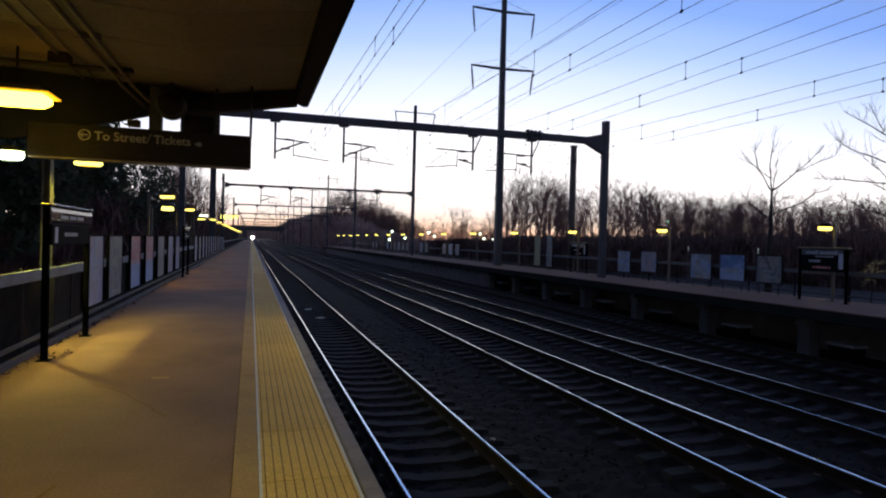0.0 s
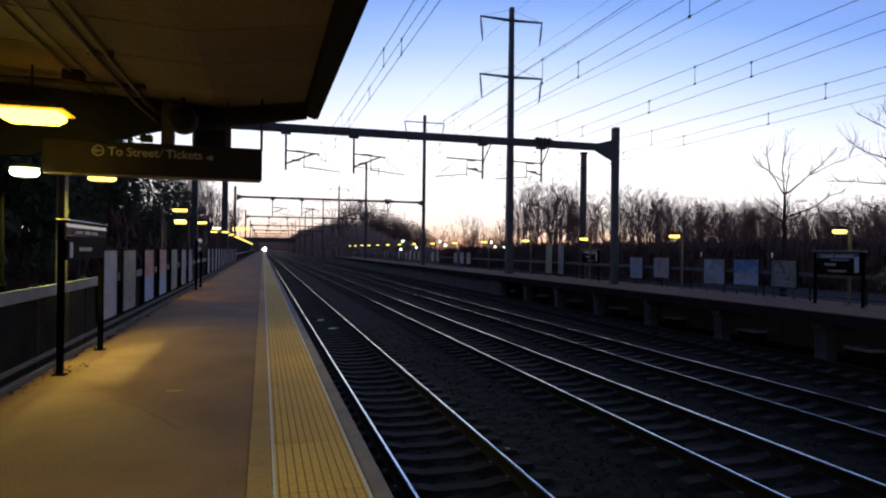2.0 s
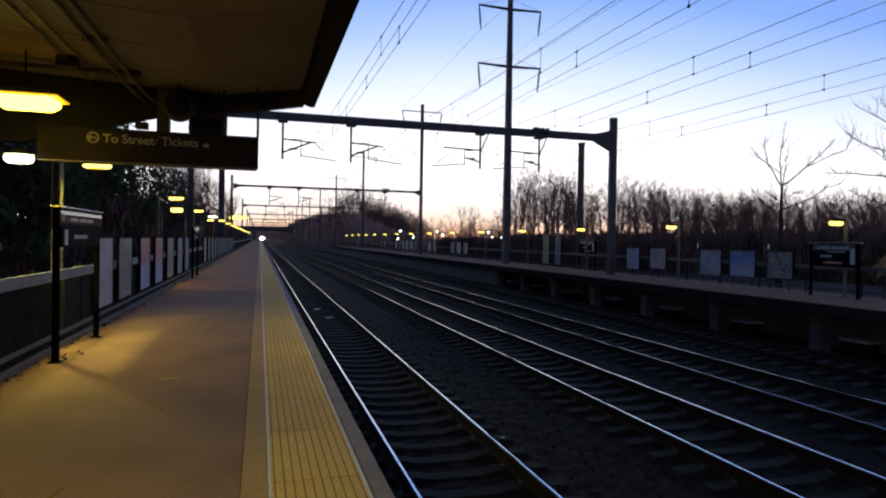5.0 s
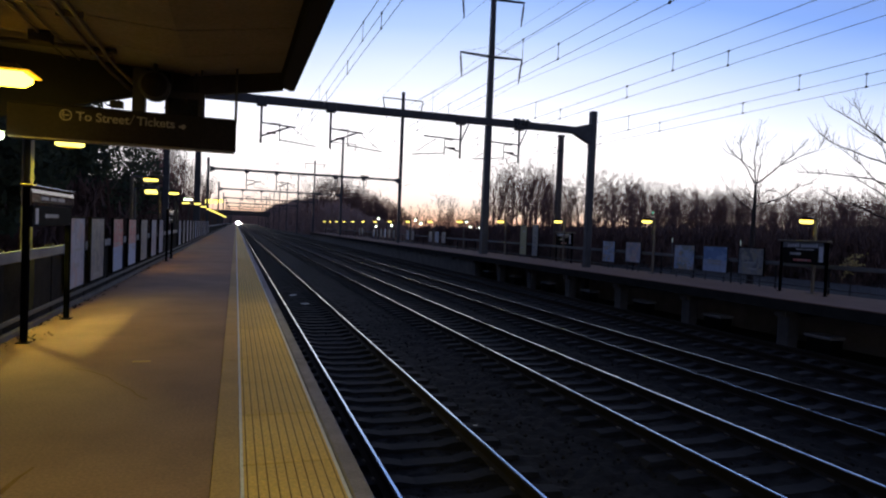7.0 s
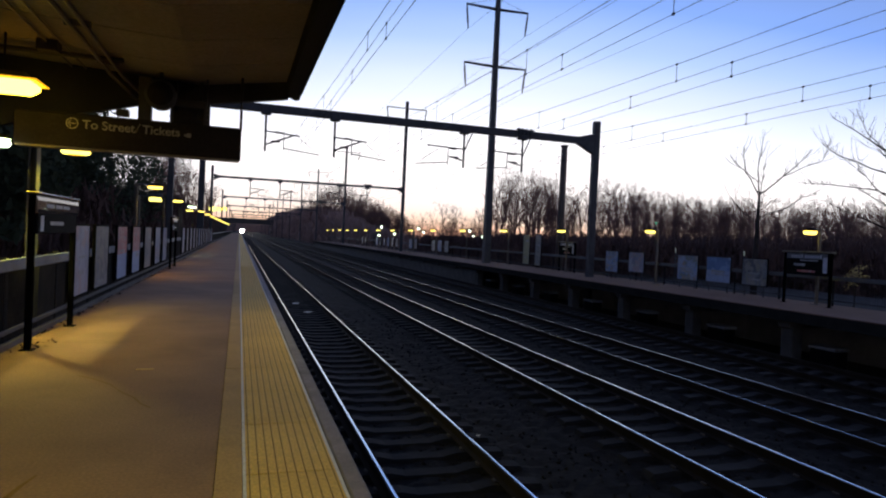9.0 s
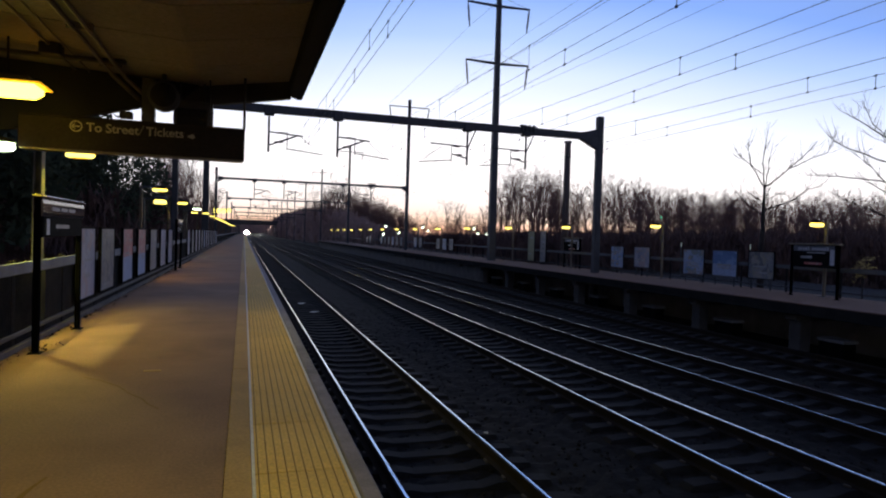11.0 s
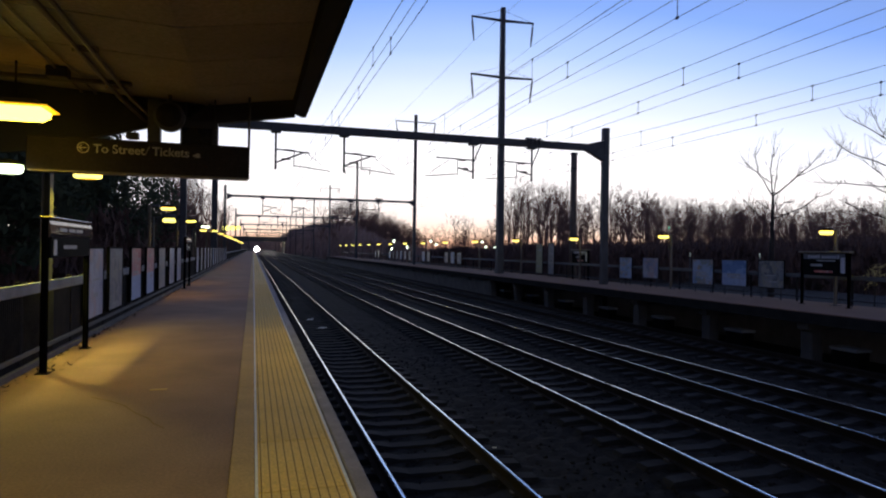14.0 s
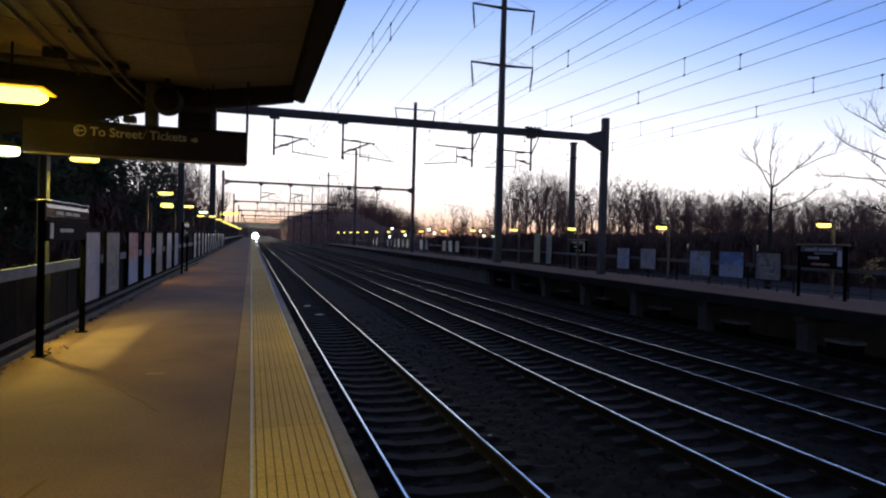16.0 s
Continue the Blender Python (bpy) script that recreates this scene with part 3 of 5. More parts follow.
        faces += [(o + i, o + (i + 1) % 4, o + 4 + (i + 1) % 4, o + 4 + i) for i in range(4)]
    ob = new("wire_mesh", raw_mesh("wire_mesh", verts, faces, M_FENCE))
    ob.parent = rail
    ob["kind"] = "stuff"


make_far_platform()


# ---- canopy over the near platform ----
def soffit_z(x):
    return 3.50 + (0.155 * (x + 0.70) if x > -0.7 else -0.05 * (x + 0.70))


def make_canopy():
    can = thing("platform_canopy", "dark station canopy with panelled soffit rising towards the tracks", "canopy")
    y0, y1, xl, xr = -9.0, 10.6, -4.2, 0.80
    rnd = random.Random(8)
    # soffit panels, each its own, with open joints
    for j in range(16):
        ya = y1 - 0.12 - 1.22 * (j + 1)
        for xa, xb in ((-4.1, -2.40), (-2.40, -0.70), (-0.70, 0.62)):
            bm = bmesh.new()
            d = rnd.uniform(0, 0.0015)
            vs = []
            for x, y in ((xa, ya + 0.012), (xb, ya + 0.012), (xb, ya + 1.208), (xa, ya + 1.208)):
                vs.append(bm.verts.new((x, y, soffit_z(x) + 0.25 + d)))
            f = bm.faces.new(vs)
            r = bmesh.ops.extrude_face_region(bm, geom=[f])
            bmesh.ops.translate(bm, vec=(0, 0, 0.03), verts=[v for v in r["geom"] if isinstance(v, bmesh.types.BMVert)])
            part("soffit_panel", bm, M_SOFFIT, can)
    bm = bmesh.new()
    extrude_profile(bm, [(xl, soffit_z(xl) + 0.29), (-0.7, 3.79), (xr, soffit_z(xr) + 0.29), (xr, soffit_z(xr) + 0.40), (-0.7, 3.90), (xl, soffit_z(xl) + 0.40)], y0, y1)
    part("roof_deck", bm, M_FASCIA, can)
    # fascias: along the track edge and across the end
    bm = bmesh.new()
    z = soffit_z(0.7)
    extrude_profile(bm, [(0.64, z + 0.04), (0.78, z - 0.01), (0.84, z + 0.0), (0.84, z + 0.40), (0.80, z + 0.44), (0.64, z + 0.44)], y0, y1 + 0.03)
    part("edge_fascia", bm, M_BEAMPAINT, can)
    bm = bmesh.new()
    extrude_profile(bm, [(-4.2, 3.40), (-0.7, 3.46), (0.66, 3.70), (0.66, 4.08), (-0.7, 3.92), (-4.2, 4.06)], y1 - 0.12, y1 + 0.02)
    part("end_fascia", bm, M_FASCIA, can)
    # cross beams and their columns behind the fence
    for y in (10.42, 2.6, -5.2):
        bm = bmesh.new()
        vs = [bm.verts.new((x, yy, soffit_z(x) + dz)) for yy in (y - 0.08, y + 0.08) for x, dz in ((-4.1, -0.82), (-3.2, -0.74), (-1.0, -0.03), (-0.7, 0.24), (-4.1, 0.24))]
        bm.faces.new(vs[:5])
        bm.faces.new(vs[:4:-1])
        for i in range(5):
            bm.faces.new((vs[i], vs[(i + 1) % 5], vs[5 + (i + 1) % 5], vs[5 + i]))
        part("cross_beam", bm, M_BEAMPAINT, can)
        boxpart("column", M_BLACK, can, -4.15, -3.95, y - 0.1, y + 0.1, -1.75, soffit_z(-3.45) - 0.6, 0.01)
    # conduits and their clips
    for x, r in ((-1.84, 0.030), (-1.69, 0.026)):
        z = soffit_z(x) + 0.18
        tubepart("conduit", M_PIPE, can, [(x, y0, z), (x, 9.95, z), (x + 0.02, 10.08, z - 0.03), (x + 0.34, 10.36, z - 0.30)], r, 8)
    for x, r in ((-2.17, 0.014), (-2.35, 0.016)):
        tubepart("conduit", M_PIPE, can, [(x, y0, soffit_z(x) + 0.21), (x, 10.32, soffit_z(x) + 0.21)], r, 8)
    for y in (9.6, 7.9, 6.2, 4.5, 2.8):
        boxpart("conduit_strap", M_PIPE, can, -1.90, -1.63, y, y + 0.03, soffit_z(-1.7) + 0.165, soffit_z(-1.7) + 0.24, 0.004)
    boxpart("purlin", M_FASCIA, can, -4.1, -1.55, 9.40, 9.50, soffit_z(-1.4) + 0.195, soffit_z(-1.4) + 0.245, 0.01)
    boxpart("junction_box", M_FASCIA, can, -2.46, -2.22, 9.02, 9.22, soffit_z(-2.3) + 0.10, soffit_z(-2.3) + 0.24, 0.01)
    boxpart("service_duct", M_FASCIA, can, -1.45, -1.28, 10.12, 10.3, 2.9, soffit_z(-1.4) + 0.2, 0.01)
    # the flood lamp under the soffit
    lamp = thing("flood_lamp", "wide yellow sodium flood lamp glowing under the canopy", "lamp")
    x, y, z = -2.80, 9.1, 3.265
    bm = bmesh.new()
    box(bm, x - 0.26, x + 0.26, y - 0.17, y + 0.17, z + 0.02, z + 0.12, 0.02)
    part("housing", bm, M_BEAMPAINT, lamp)
    tubepart("stem", M_BEAMPAINT, lamp, [(x, y, z + 0.11), (x, y, soffit_z(x) + 0.26)], 0.014, 8)
    # the flange is made to glow as the flood lamp's yellow halo
    bm = bmesh.new()
    box(bm, x - 0.42, x + 0.42, y - 0.28, y + 0.28, z, z + 0.022, 0.006)
    part("flange", bm, M_HALO_RIM, lamp, "flange glowing amber to imitate the lamp's halo")
    for name, mat, levels in (("lens", M_FLOODLENS, ((0.34, 0.22, 0.0), (0.335, 0.215, -0.065), (0.26, 0.16, -0.13))),):
        bm = bmesh.new()
        vs = [bm.verts.new((x + a * sx, y + b * sy, z + zz)) for a, b, zz in levels for sx, sy in ((-1, -1), (1, -1), (1, 1), (-1, 1))]
        for r in (0, 4):
            for i in range(4):
                bm.faces.new((vs[r + i], vs[r + (i + 1) % 4], vs[r + 4 + (i + 1) % 4], vs[r + 4 + i]))
        bm.faces.new(vs[8:])
        part(name, bm, mat, lamp, "glowing yellow prismatic lens")
    lamp_light("flood_light", x, y, z - 0.2, CANOPY_W, 0.35, (1.0, 0.84, 0.05), spread=135)
    # the next lamps of the same row, behind the viewer
    for yy, xx in ((1.0, -2.4), (-7.1, -2.4)):
        copy_thing(lamp, pose(xx - x, yy - y, 0))
        lamp_light("flood_light", xx, yy, z - 0.2, CANOPY_W * 4.5, 0.35, (1.0, 0.86, 0.06))


make_canopy()


# ---- hanging sign ----
def text_part(name, body, size, m, material, parent, depth=0.004):
    cu = bpy.data.curves.new(name, "FONT")
    cu.body, cu.size, cu.extrude, cu.offset = body, size, depth, 0.002
    tmp = new(name + "_text", cu)
    dep = bpy.context.evaluated_depsgraph_get()
    me = bpy.data.meshes.new_from_object(tmp.evaluated_get(dep))
    bpy.data.objects.remove(tmp)
    me.materials.clear()
    me.materials.append(material)
    ob = new(name, me)
    ob.parent = parent
    ob.matrix_local = m
    return ob


def make_sign():
    s = thing("hanging_sign", "long dark brown hanging sign with pale lettering and an arrow", "sign")
    # drawn 8 m off, then carried out to the canopy's end and enlarged to its size there
    y, grow = 8.0, 1.2525
    s.scale, s.location = (grow, grow, grow), (0, 0, 1.585 * (1 - grow))
    boxpart("sign_box", M_SIGN, s, -2.36, -0.02, y, y + 0.14, 2.41, 2.77, 0.008)
    boxpart("lower_trim", M_TRIM, s, -2.34, -0.04, y - 0.012, y + 0.15, 2.392, 2.412, 0.003, "pale metal lower edge")
    boxpart("upper_trim", M_SIGN, s, -2.34, -0.04, y - 0.008, y + 0.148, 2.77, 2.785, 0.003)
    first = text_part("lettering", "To Street", 0.136, pose(-1.70, y - 0.004, 2.628, 90, 0, 0), M_LETTER, s)
    text_part("lettering", "Tickets", 0.136, pose(-1.70 + max(v.co.x for v in first.data.vertices) + 0.075, y - 0.004, 2.628, 90, 0, 0), M_LETTER, s)
    tubepart("slash", M_TRIM, s, [(-1.165, y - 0.001, 2.625), (-1.115, y - 0.001, 2.735)], 0.006, 6)
    bm = bmesh.new()
    n = 24
    ring = [[bm.verts.new((-1.80 + r * math.cos(a), yy, 2.675 + r * math.sin(a))) for a in (2 * math.pi * k / n for k in range(n))] for r, yy in ((0.062, y - 0.006), (0.050, y - 0.006), (0.062, y + 0.002), (0.050, y + 0.002))]
    for k in range(n):
        j = (k + 1) % n
        bm.faces.new((ring[0][k], ring[0][j], ring[1][j], ring[1][k]))
        bm.faces.new((ring[0][k], ring[2][k], ring[2][j], ring[0][j]))
        bm.faces.new((ring[1][k], ring[1][j], ring[3][j], ring[3][k]))
    part("arrow_ring", bm, M_LETTER, s)
    bm = bmesh.new()
    box(bm, -1.835, -1.765, y - 0.006, y + 0.002, 2.669, 2.681)
    for sg in (-1, 1):
        vs = [bm.verts.new(p) for p in ((-1.845, y - 0.006, 2.675), (-1.832, y - 0.006, 2.675), (-1.805, y - 0.006, 2.675 + sg * 0.032), (-1.818, y - 0.006, 2.675 + sg * 0.032))]
        f = bm.faces.new(vs)
    part("arrow", bm, M_LETTER, s)
    bm = bmesh.new()
    tube(bm, [(-0.60, y + 0.002, 2.650), (-0.60, y - 0.006, 2.650)], 0.028, 12)
    box(bm, -0.65, -0.62, y - 0.006, y + 0.002, 2.635, 2.66)
    part("symbol", bm, M_LETTER, s)
    for x, r in ((-0.03, 0.016), (-0.42, 0.010)):
        tubepart("hanger", M_FASCIA, s, [(x, y + 0.07, 2.77), (x, y + 0.07, 1.585 + (soffit_z(x * grow) + 0.25 - 1.585) / grow)], r, 6)
    clock = thing("platform_clock", "round dark-cased double-faced platform clock under the canopy", "clock")
    tubepart("clock_case", M_FASCIA, clock, [(-1.14, 9.9, 3.46), (-1.14, 10.1, 3.46)], 0.21, 24)
    tubepart("clock_face", M_SIGN, clock, [(-1.14, 9.885, 3.46), (-1.14, 9.9, 3.46)], 0.17, 24)
    tubepart("bracket", M_FASCIA, clock, [(-1.14, 10.0, 3.5), (-1.14, 10.0, soffit_z(-1.1) + 0.26)], 0.03)
    speaker = thing("speaker_box", "small dark speaker box hung under the canopy edge", "loudspeaker")
    boxpart("case", M_FASCIA, speaker, -1.77, -1.60, 10.32, 10.44, 3.16, 3.26, 0.01)
    tubepart("bracket", M_FASCIA, speaker, [(-1.66, 10.40, 3.24), (-1.66, 10.40, 3.5)], 0.012, 6)
    disp = thing("display_box", "dark boxed train display hung from the canopy", "display")
    boxpart("case", M_FASCIA, disp, -1.02, -0.535, 10.24, 10.46, 2.85, 3.47, 0.015)
    boxpart("screen", M_GLASS, disp, -0.98, -0.575, 10.23, 10.242, 3.0, 3.36)
    for x in (-0.95, -0.62):
        tubepart("hanger", M_FASCIA, disp, [(x, 10.35, 3.46), (x, 10.35, soffit_z(x) + 0.26)], 0.02, 6)
    for k in range(7):
        tubepart("rivet", M_TRIM, disp, [(-0.515, 10.24, 2.9 + 0.075 * k), (-0.515, 10.25, 2.9 + 0.075 * k)], 0.012, 6)
    boxpart("edge_strip", M_FASCIA, disp, -0.533, -0.49, 10.25, 10.45, 2.85, 3.47, 0.004)


make_sign()


# ---- fence, posters and boards along the near platform ----
def make_near_fence():
    f = thing("fence", "dark mesh fence with a grey handrail along the platform", "fence")
    x = -2.68
    boxpart("handrail", M_RAILPALE, f, x + 0.035, x + 0.06, -10, 300, 0.95, 1.10, 0.010, "flat grey metal handrail")
    boxpart("lower_rail", M_STEEL, f, x - 0.02, x + 0.03, -10, 300, 0.17, 0.23, 0.008, "dull steel lower rail")
    boxpart("infill_panel", M_FENCE, f, x - 0.012, x + 0.004, 10.3, 300, 0.03, 0.97)
    # upright wires of the mesh, near the viewer
    verts, faces = [], []
    for k in range(252):
        yy, h = -6.0 + 0.065 * k, 0.014
        o = len(verts)
        for z in (0.03, 0.97):
            verts += [(x - h, yy - h, z), (x + h, yy - h, z), (x + h, yy + h, z), (x - h, yy + h, z)]
        faces += [(o + i, o + (i + 1) % 4, o + 4 + (i + 1) % 4, o + 4 + i) for i in range(4)]
    ob = new("wire_mesh", raw_mesh("wire_mesh", verts, faces, M_FENCE))
    ob.parent = f
    ob["kind"] = "stuff"
    bm = bmesh.new()
    box(bm, x - 0.05, x + 0.02, -0.04, 0.04, 0.0, 1.12, 0.008)
    post = mesh_of("post", bm, M_FENCE)
    y = -9.0
    while y < 200:
        piece("post", post, f, pose(0, y, 0))
        y += 2.25


make_near_fence()


def poster(y0, y1, z0, z1, x, style, group, legs=0.0, face=1):
    """A framed poster that hangs on the fence and faces the track side."""
    label = {"pale": "pale poster in a thin dark frame on the fence", "grey": "grey printed poster in a thin dark frame", "red": "poster with red upper half and pale lower half",
             "blue": "blue and white poster in a thin frame", "green": "green upright poster panel on the fence", "mixed": "blue and brown printed map in a thin frame"}[style]
    p = thing("poster", label, "poster", group)
    mats = {"pale": (M_MAPPALE, M_MAPPALE), "grey": (M_MAPGREY, M_MAPGREY), "red": (M_MAPRED, M_PALEBLUE), "blue": (M_MAPBLUE, M_PALEBLUE), "green": (M_PAPERGREEN, M_PAPERGREEN), "mixed": (M_MAPMIX, M_MAPMIX)}[style]
    s = face
    def bx(name, mat, ya, yb, za, zb, d0, d1, bev=0.0):
        xa, xb = sorted((x + s * d0, x + s * d1))
        return boxpart(name, mat, p, xa, xb, ya, yb, za, zb, bev)
    bx("back_panel", M_BLACK, y0, y1, z0, z1, -0.02, 0.02, 0.006)
    for ya, yb, za, zb in ((y0, y1, z1 - 0.03, z1), (y0, y1, z0, z0 + 0.03), (y0, y0 + 0.03, z0 + 0.03, z1 - 0.03), (y1 - 0.03, y1, z0 + 0.03, z1 - 0.03)):
        bx("frame", M_RAILGREY if face < 0 and style != "grey" else M_BLACK, ya, yb, za, zb, 0.021, 0.034, 0.003)
    zm = z0 + 0.47 * (z1 - z0)
    bx("lower_sheet", mats[1], y0 + 0.03, y1 - 0.03, z0 + 0.03, zm, 0.0205, 0.025)
    bx("upper_sheet", mats[0], y0 + 0.03, y1 - 0.03, zm, z1 - 0.03, 0.0205, 0.025)
    rnd = random.Random(int(y0 * 100))
    for i in range(3 if face < 0 else 2):
        zz = z0 + 0.1 + (z1 - z0 - 0.2) * rnd.random()
        w = (y1 - y0) * rnd.uniform(0.25, 0.6)
        ya = y0 + 0.08 + rnd.random() * (y1 - y0 - 0.16 - w)
        bx("print_bar", M_PAPERGREY, ya, ya + w, zz, zz + rnd.uniform(0.02, 0.10), 0.0255, 0.0275)
    if legs:
        for ya in (y0 + 0.15, y1 - 0.2):
            bx("leg", M_STEEL, ya, ya + 0.05, legs, z0 + 0.02, -0.02, 0.02, 0.004)
    return p


NEAR_POSTERS = [(11.85, 13.0, "pale"), (13.49, 14.80, "grey"), (15.80, 17.12, "red"), (17.94, 19.26, "red"), (20.16, 21.60, "grey"), (22.59, 23.95, "pale"), (24.75, 26.10, "pale")]
for i in range(14):
    NEAR_POSTERS.append((33.0 + 2.6 * i, 34.35 + 2.6 * i, ("pale", "grey", "pale", "pale", "grey", "blue", "pale")[i % 7]))
for ya, yb, st in NEAR_POSTERS:
    poster(ya, yb, 0.32, 1.555, -2.60, st, "posters along the near fence")
FAR_POSTERS = [(18.83, 20.10, 0.36, 1.41, "grey"), (20.69, 22.08, 0.34, 1.39, "blue"), (22.6, 23.92, 0.30, 1.38, "mixed"), (26.40, 27.67, 0.39, 1.39, "pale"), (28.62, 29.77, 0.28, 1.38, "mixed"),
               (37.46, 38.35, 0.13, 2.2, "grey"), (39.2, 40.2, 0.15, 2.14, "green")]
for i, y in enumerate((56.6, 58.7, 60.8, 67.6, 69.8, 76.5, 78.9, 81.3, 83.7, 86.1, 88.5, 97.0, 99.5)):
    FAR_POSTERS.append((y, y + 1.3, 0.35, 1.45, ("grey", "mixed", "grey")[i % 3]))
for ya, yb, za, zb, st in FAR_POSTERS:
    poster(ya, yb, za, zb, 18.63, st, "posters along the far railing", legs=FAR_Z, face=-1)


def name_board(x, y0, y1, zb, zt, base, face, label):
    """A station board on two posts with an overhanging lit cap."""
    b = thing("station_board", label, "sign")
    for y in (y0, y1):
        w = 0.037 if face > 0 else 0.04
        boxpart("post", M_MATTE, b, x - w, x + w, y - w, y + w, base, zt - 0.02, 0.01)
        boxpart("foot_plate", M_BLACK, b, x - 0.075, x + 0.075, y - 0.075, y + 0.075, base, base + 0.015, 0.004)
    s = face
    def bx(name, mat, ya, yb, za, zb2, d0, d1, bev=0.0, lab=""):
        xa, xb = sorted((x + s * d0, x + s * d1))
        return boxpart(name, mat, b, xa, xb, ya, yb, za, zb2, bev, lab)
    bx("panel", M_BLACK, y0 + 0.06, y1 - 0.06, zb, zt - 0.06, -0.05, 0.05, 0.008)
    if face > 0:
        bx("cap", M_HEADER, y0 - 0.06, y1 + 0.06, zt - 0.03, zt, -0.06, 0.075, 0.012, "rounded brown metal cap")
        # header with a rounded front that bulges towards the deck
        bm = bmesh.new()
        outline = ((-0.05, -0.28), (0.025, -0.28), (0.052, -0.255), (0.062, -0.21), (0.062, -0.10), (0.052, -0.055), (0.025, -0.03), (-0.05, -0.03))
        extrude_profile(bm, [(x + s * dx, zt + dz) for dx, dz in outline], y0 - 0.02, y1 + 0.02)
        part("header", bm, M_HEADER, b, "glossy brown rounded header box", smooth=False)
        for ya, yb in ((0.35, 0.7), (0.78, 1.1), (1.16, 1.5)):
            bx("name_bar", M_PAPERGREY, y0 + ya, y0 + yb, zt - 0.18, zt - 0.135, 0.064, 0.068)
        bx("side_notice", M_PAPER, y0 + 0.16, y0 + 0.28, zb + 0.03, zt - 0.29, 0.0505, 0.058)
        bx("print_bar", M_PAPERGREY, y0 + 0.6, y0 + 1.25, zb + 0.11, zb + 0.16, 0.0505, 0.054)
    else:
        bx("cap", M_TRIM, y0 - 0.08, y1 + 0.08, zt - 0.06, zt, -0.12, 0.12, 0.015, "pale metal cap")
        bx("name_strip", M_INK, y0 + 0.10, y1 - 0.10, zt - 0.26, zt - 0.08, 0.0505, 0.056)
        for k in range(12):
            ya = y0 + 0.32 + 0.095 * k + (0.07 if k > 6 else 0)
            if ya < y1 - 0.2:
                bx("name_bar", M_PAPER, ya, ya + 0.06, zt - 0.235, zt - (0.11 if k in (0, 7) else 0.14), 0.0565, 0.060)
        bx("print_bar", M_PAPERGREY, y0 + 0.45, y0 + 1.15, zt - 0.33, zt - 0.29, 0.0505, 0.054)
        bx("print_bar", M_PAPERGREY, y0 + 0.95, y0 + 1.40, zt - 0.50, zt - 0.42, 0.0505, 0.054)
        bx("print_bar", M_MAPRED, y0 + 0.55, y0 + 1.25, zt - 0.70, zt - 0.63, 0.0505, 0.054)
        bx("side_notice", M_PAPER, y0 + 0.10, y0 + 0.26, zt - 0.70, zt - 0.20, 0.0505, 0.058)


name_board(-2.40, 8.92, 10.97, 1.42, 1.935, 0.0, 1, "black station board on two posts with a pale cap")
name_board(-2.42, 25.9, 27.8, 1.42, 1.95, 0.0, 1, "black station board on two posts with a pale cap")
name_board(18.0, 15.66, 17.45, 0.95, 1.75, FAR_Z, -1, "dark station name board with white writing on two posts")
name_board(18.8, 33.4, 35.3, 0.95, 1.78, FAR_Z, -1, "dark station board with a pale cap beside a lamp")


# ---- lamps ----
def h_column(name, material, parent, x, y, half, depth, z0, z1):
    """A rolled steel column of H section: web coloured dark as if shaded, flanges paler as if lit."""
    bm = bmesh.new()
    box(bm, x - half + 0.0095, x + half - 0.0095, y - 0.008, y + 0.008, z0, z1)
    web = part(name, bm, M_FASCIA, parent)
    for s in (-1, 1):
        bm = bmesh.new()
        box(bm, x + s * half - 0.009, x + s * half + 0.009, y - depth, y + depth, z0, z1, 0.004)
        part("flange", bm, material, web, "flange coloured paler than the web, as if lit")
    return web


def lamp_head(t, x, y, z, lens, scale, drop):
    """An oval head with a shallow lid and a shallow lens below. Its rim and base glow to imitate the lens's halo."""
    n = 16
    rim = M_HALO_RIM if lens == M_LENS else M_HALO_RIMW
    for name, mat, rings in (("head", M_BLACK, ((0.30, 0.20, -0.012), (0.29, 0.19, 0.012), (0.22, 0.14, 0.06), (0.08, 0.06, 0.10))),
                             ("rim", rim, ((0.30, 0.20, -0.013), (0.30, 0.20, -0.025), (0.25, 0.165, -0.03))),
                             ("lens", lens, ((0.25, 0.165, -0.015), (0.287, 0.19, -0.02 - 0.22 * drop), (0.295, 0.195, -0.02 - 0.48 * drop), (0.265, 0.175, -0.02 - 0.78 * drop), (0.19, 0.125, -0.02 - 0.95 * drop))),
                             ("halo_base", rim, ((0.19, 0.125, -0.02 - 0.95 * drop), (0.09, 0.06, -0.02 - 1.04 * drop)))):
        bm = bmesh.new()
        rs = [[bm.verts.new((x + scale * q * math.cos(6.2832 * k / n), y + scale * w * math.sin(6.2832 * k / n), z + scale * zz)) for k in range(n)] for q, w, zz in rings]
        for r0, r1 in zip(rs, rs[1:]):
            for k in range(n):
                bm.faces.new((r0[k], r0[(k + 1) % n], r1[(k + 1) % n], r1[k]))
        bm.faces.new(rs[-1])
        part(name, bm, mat, t, "glowing lens" if name == "lens" else "")


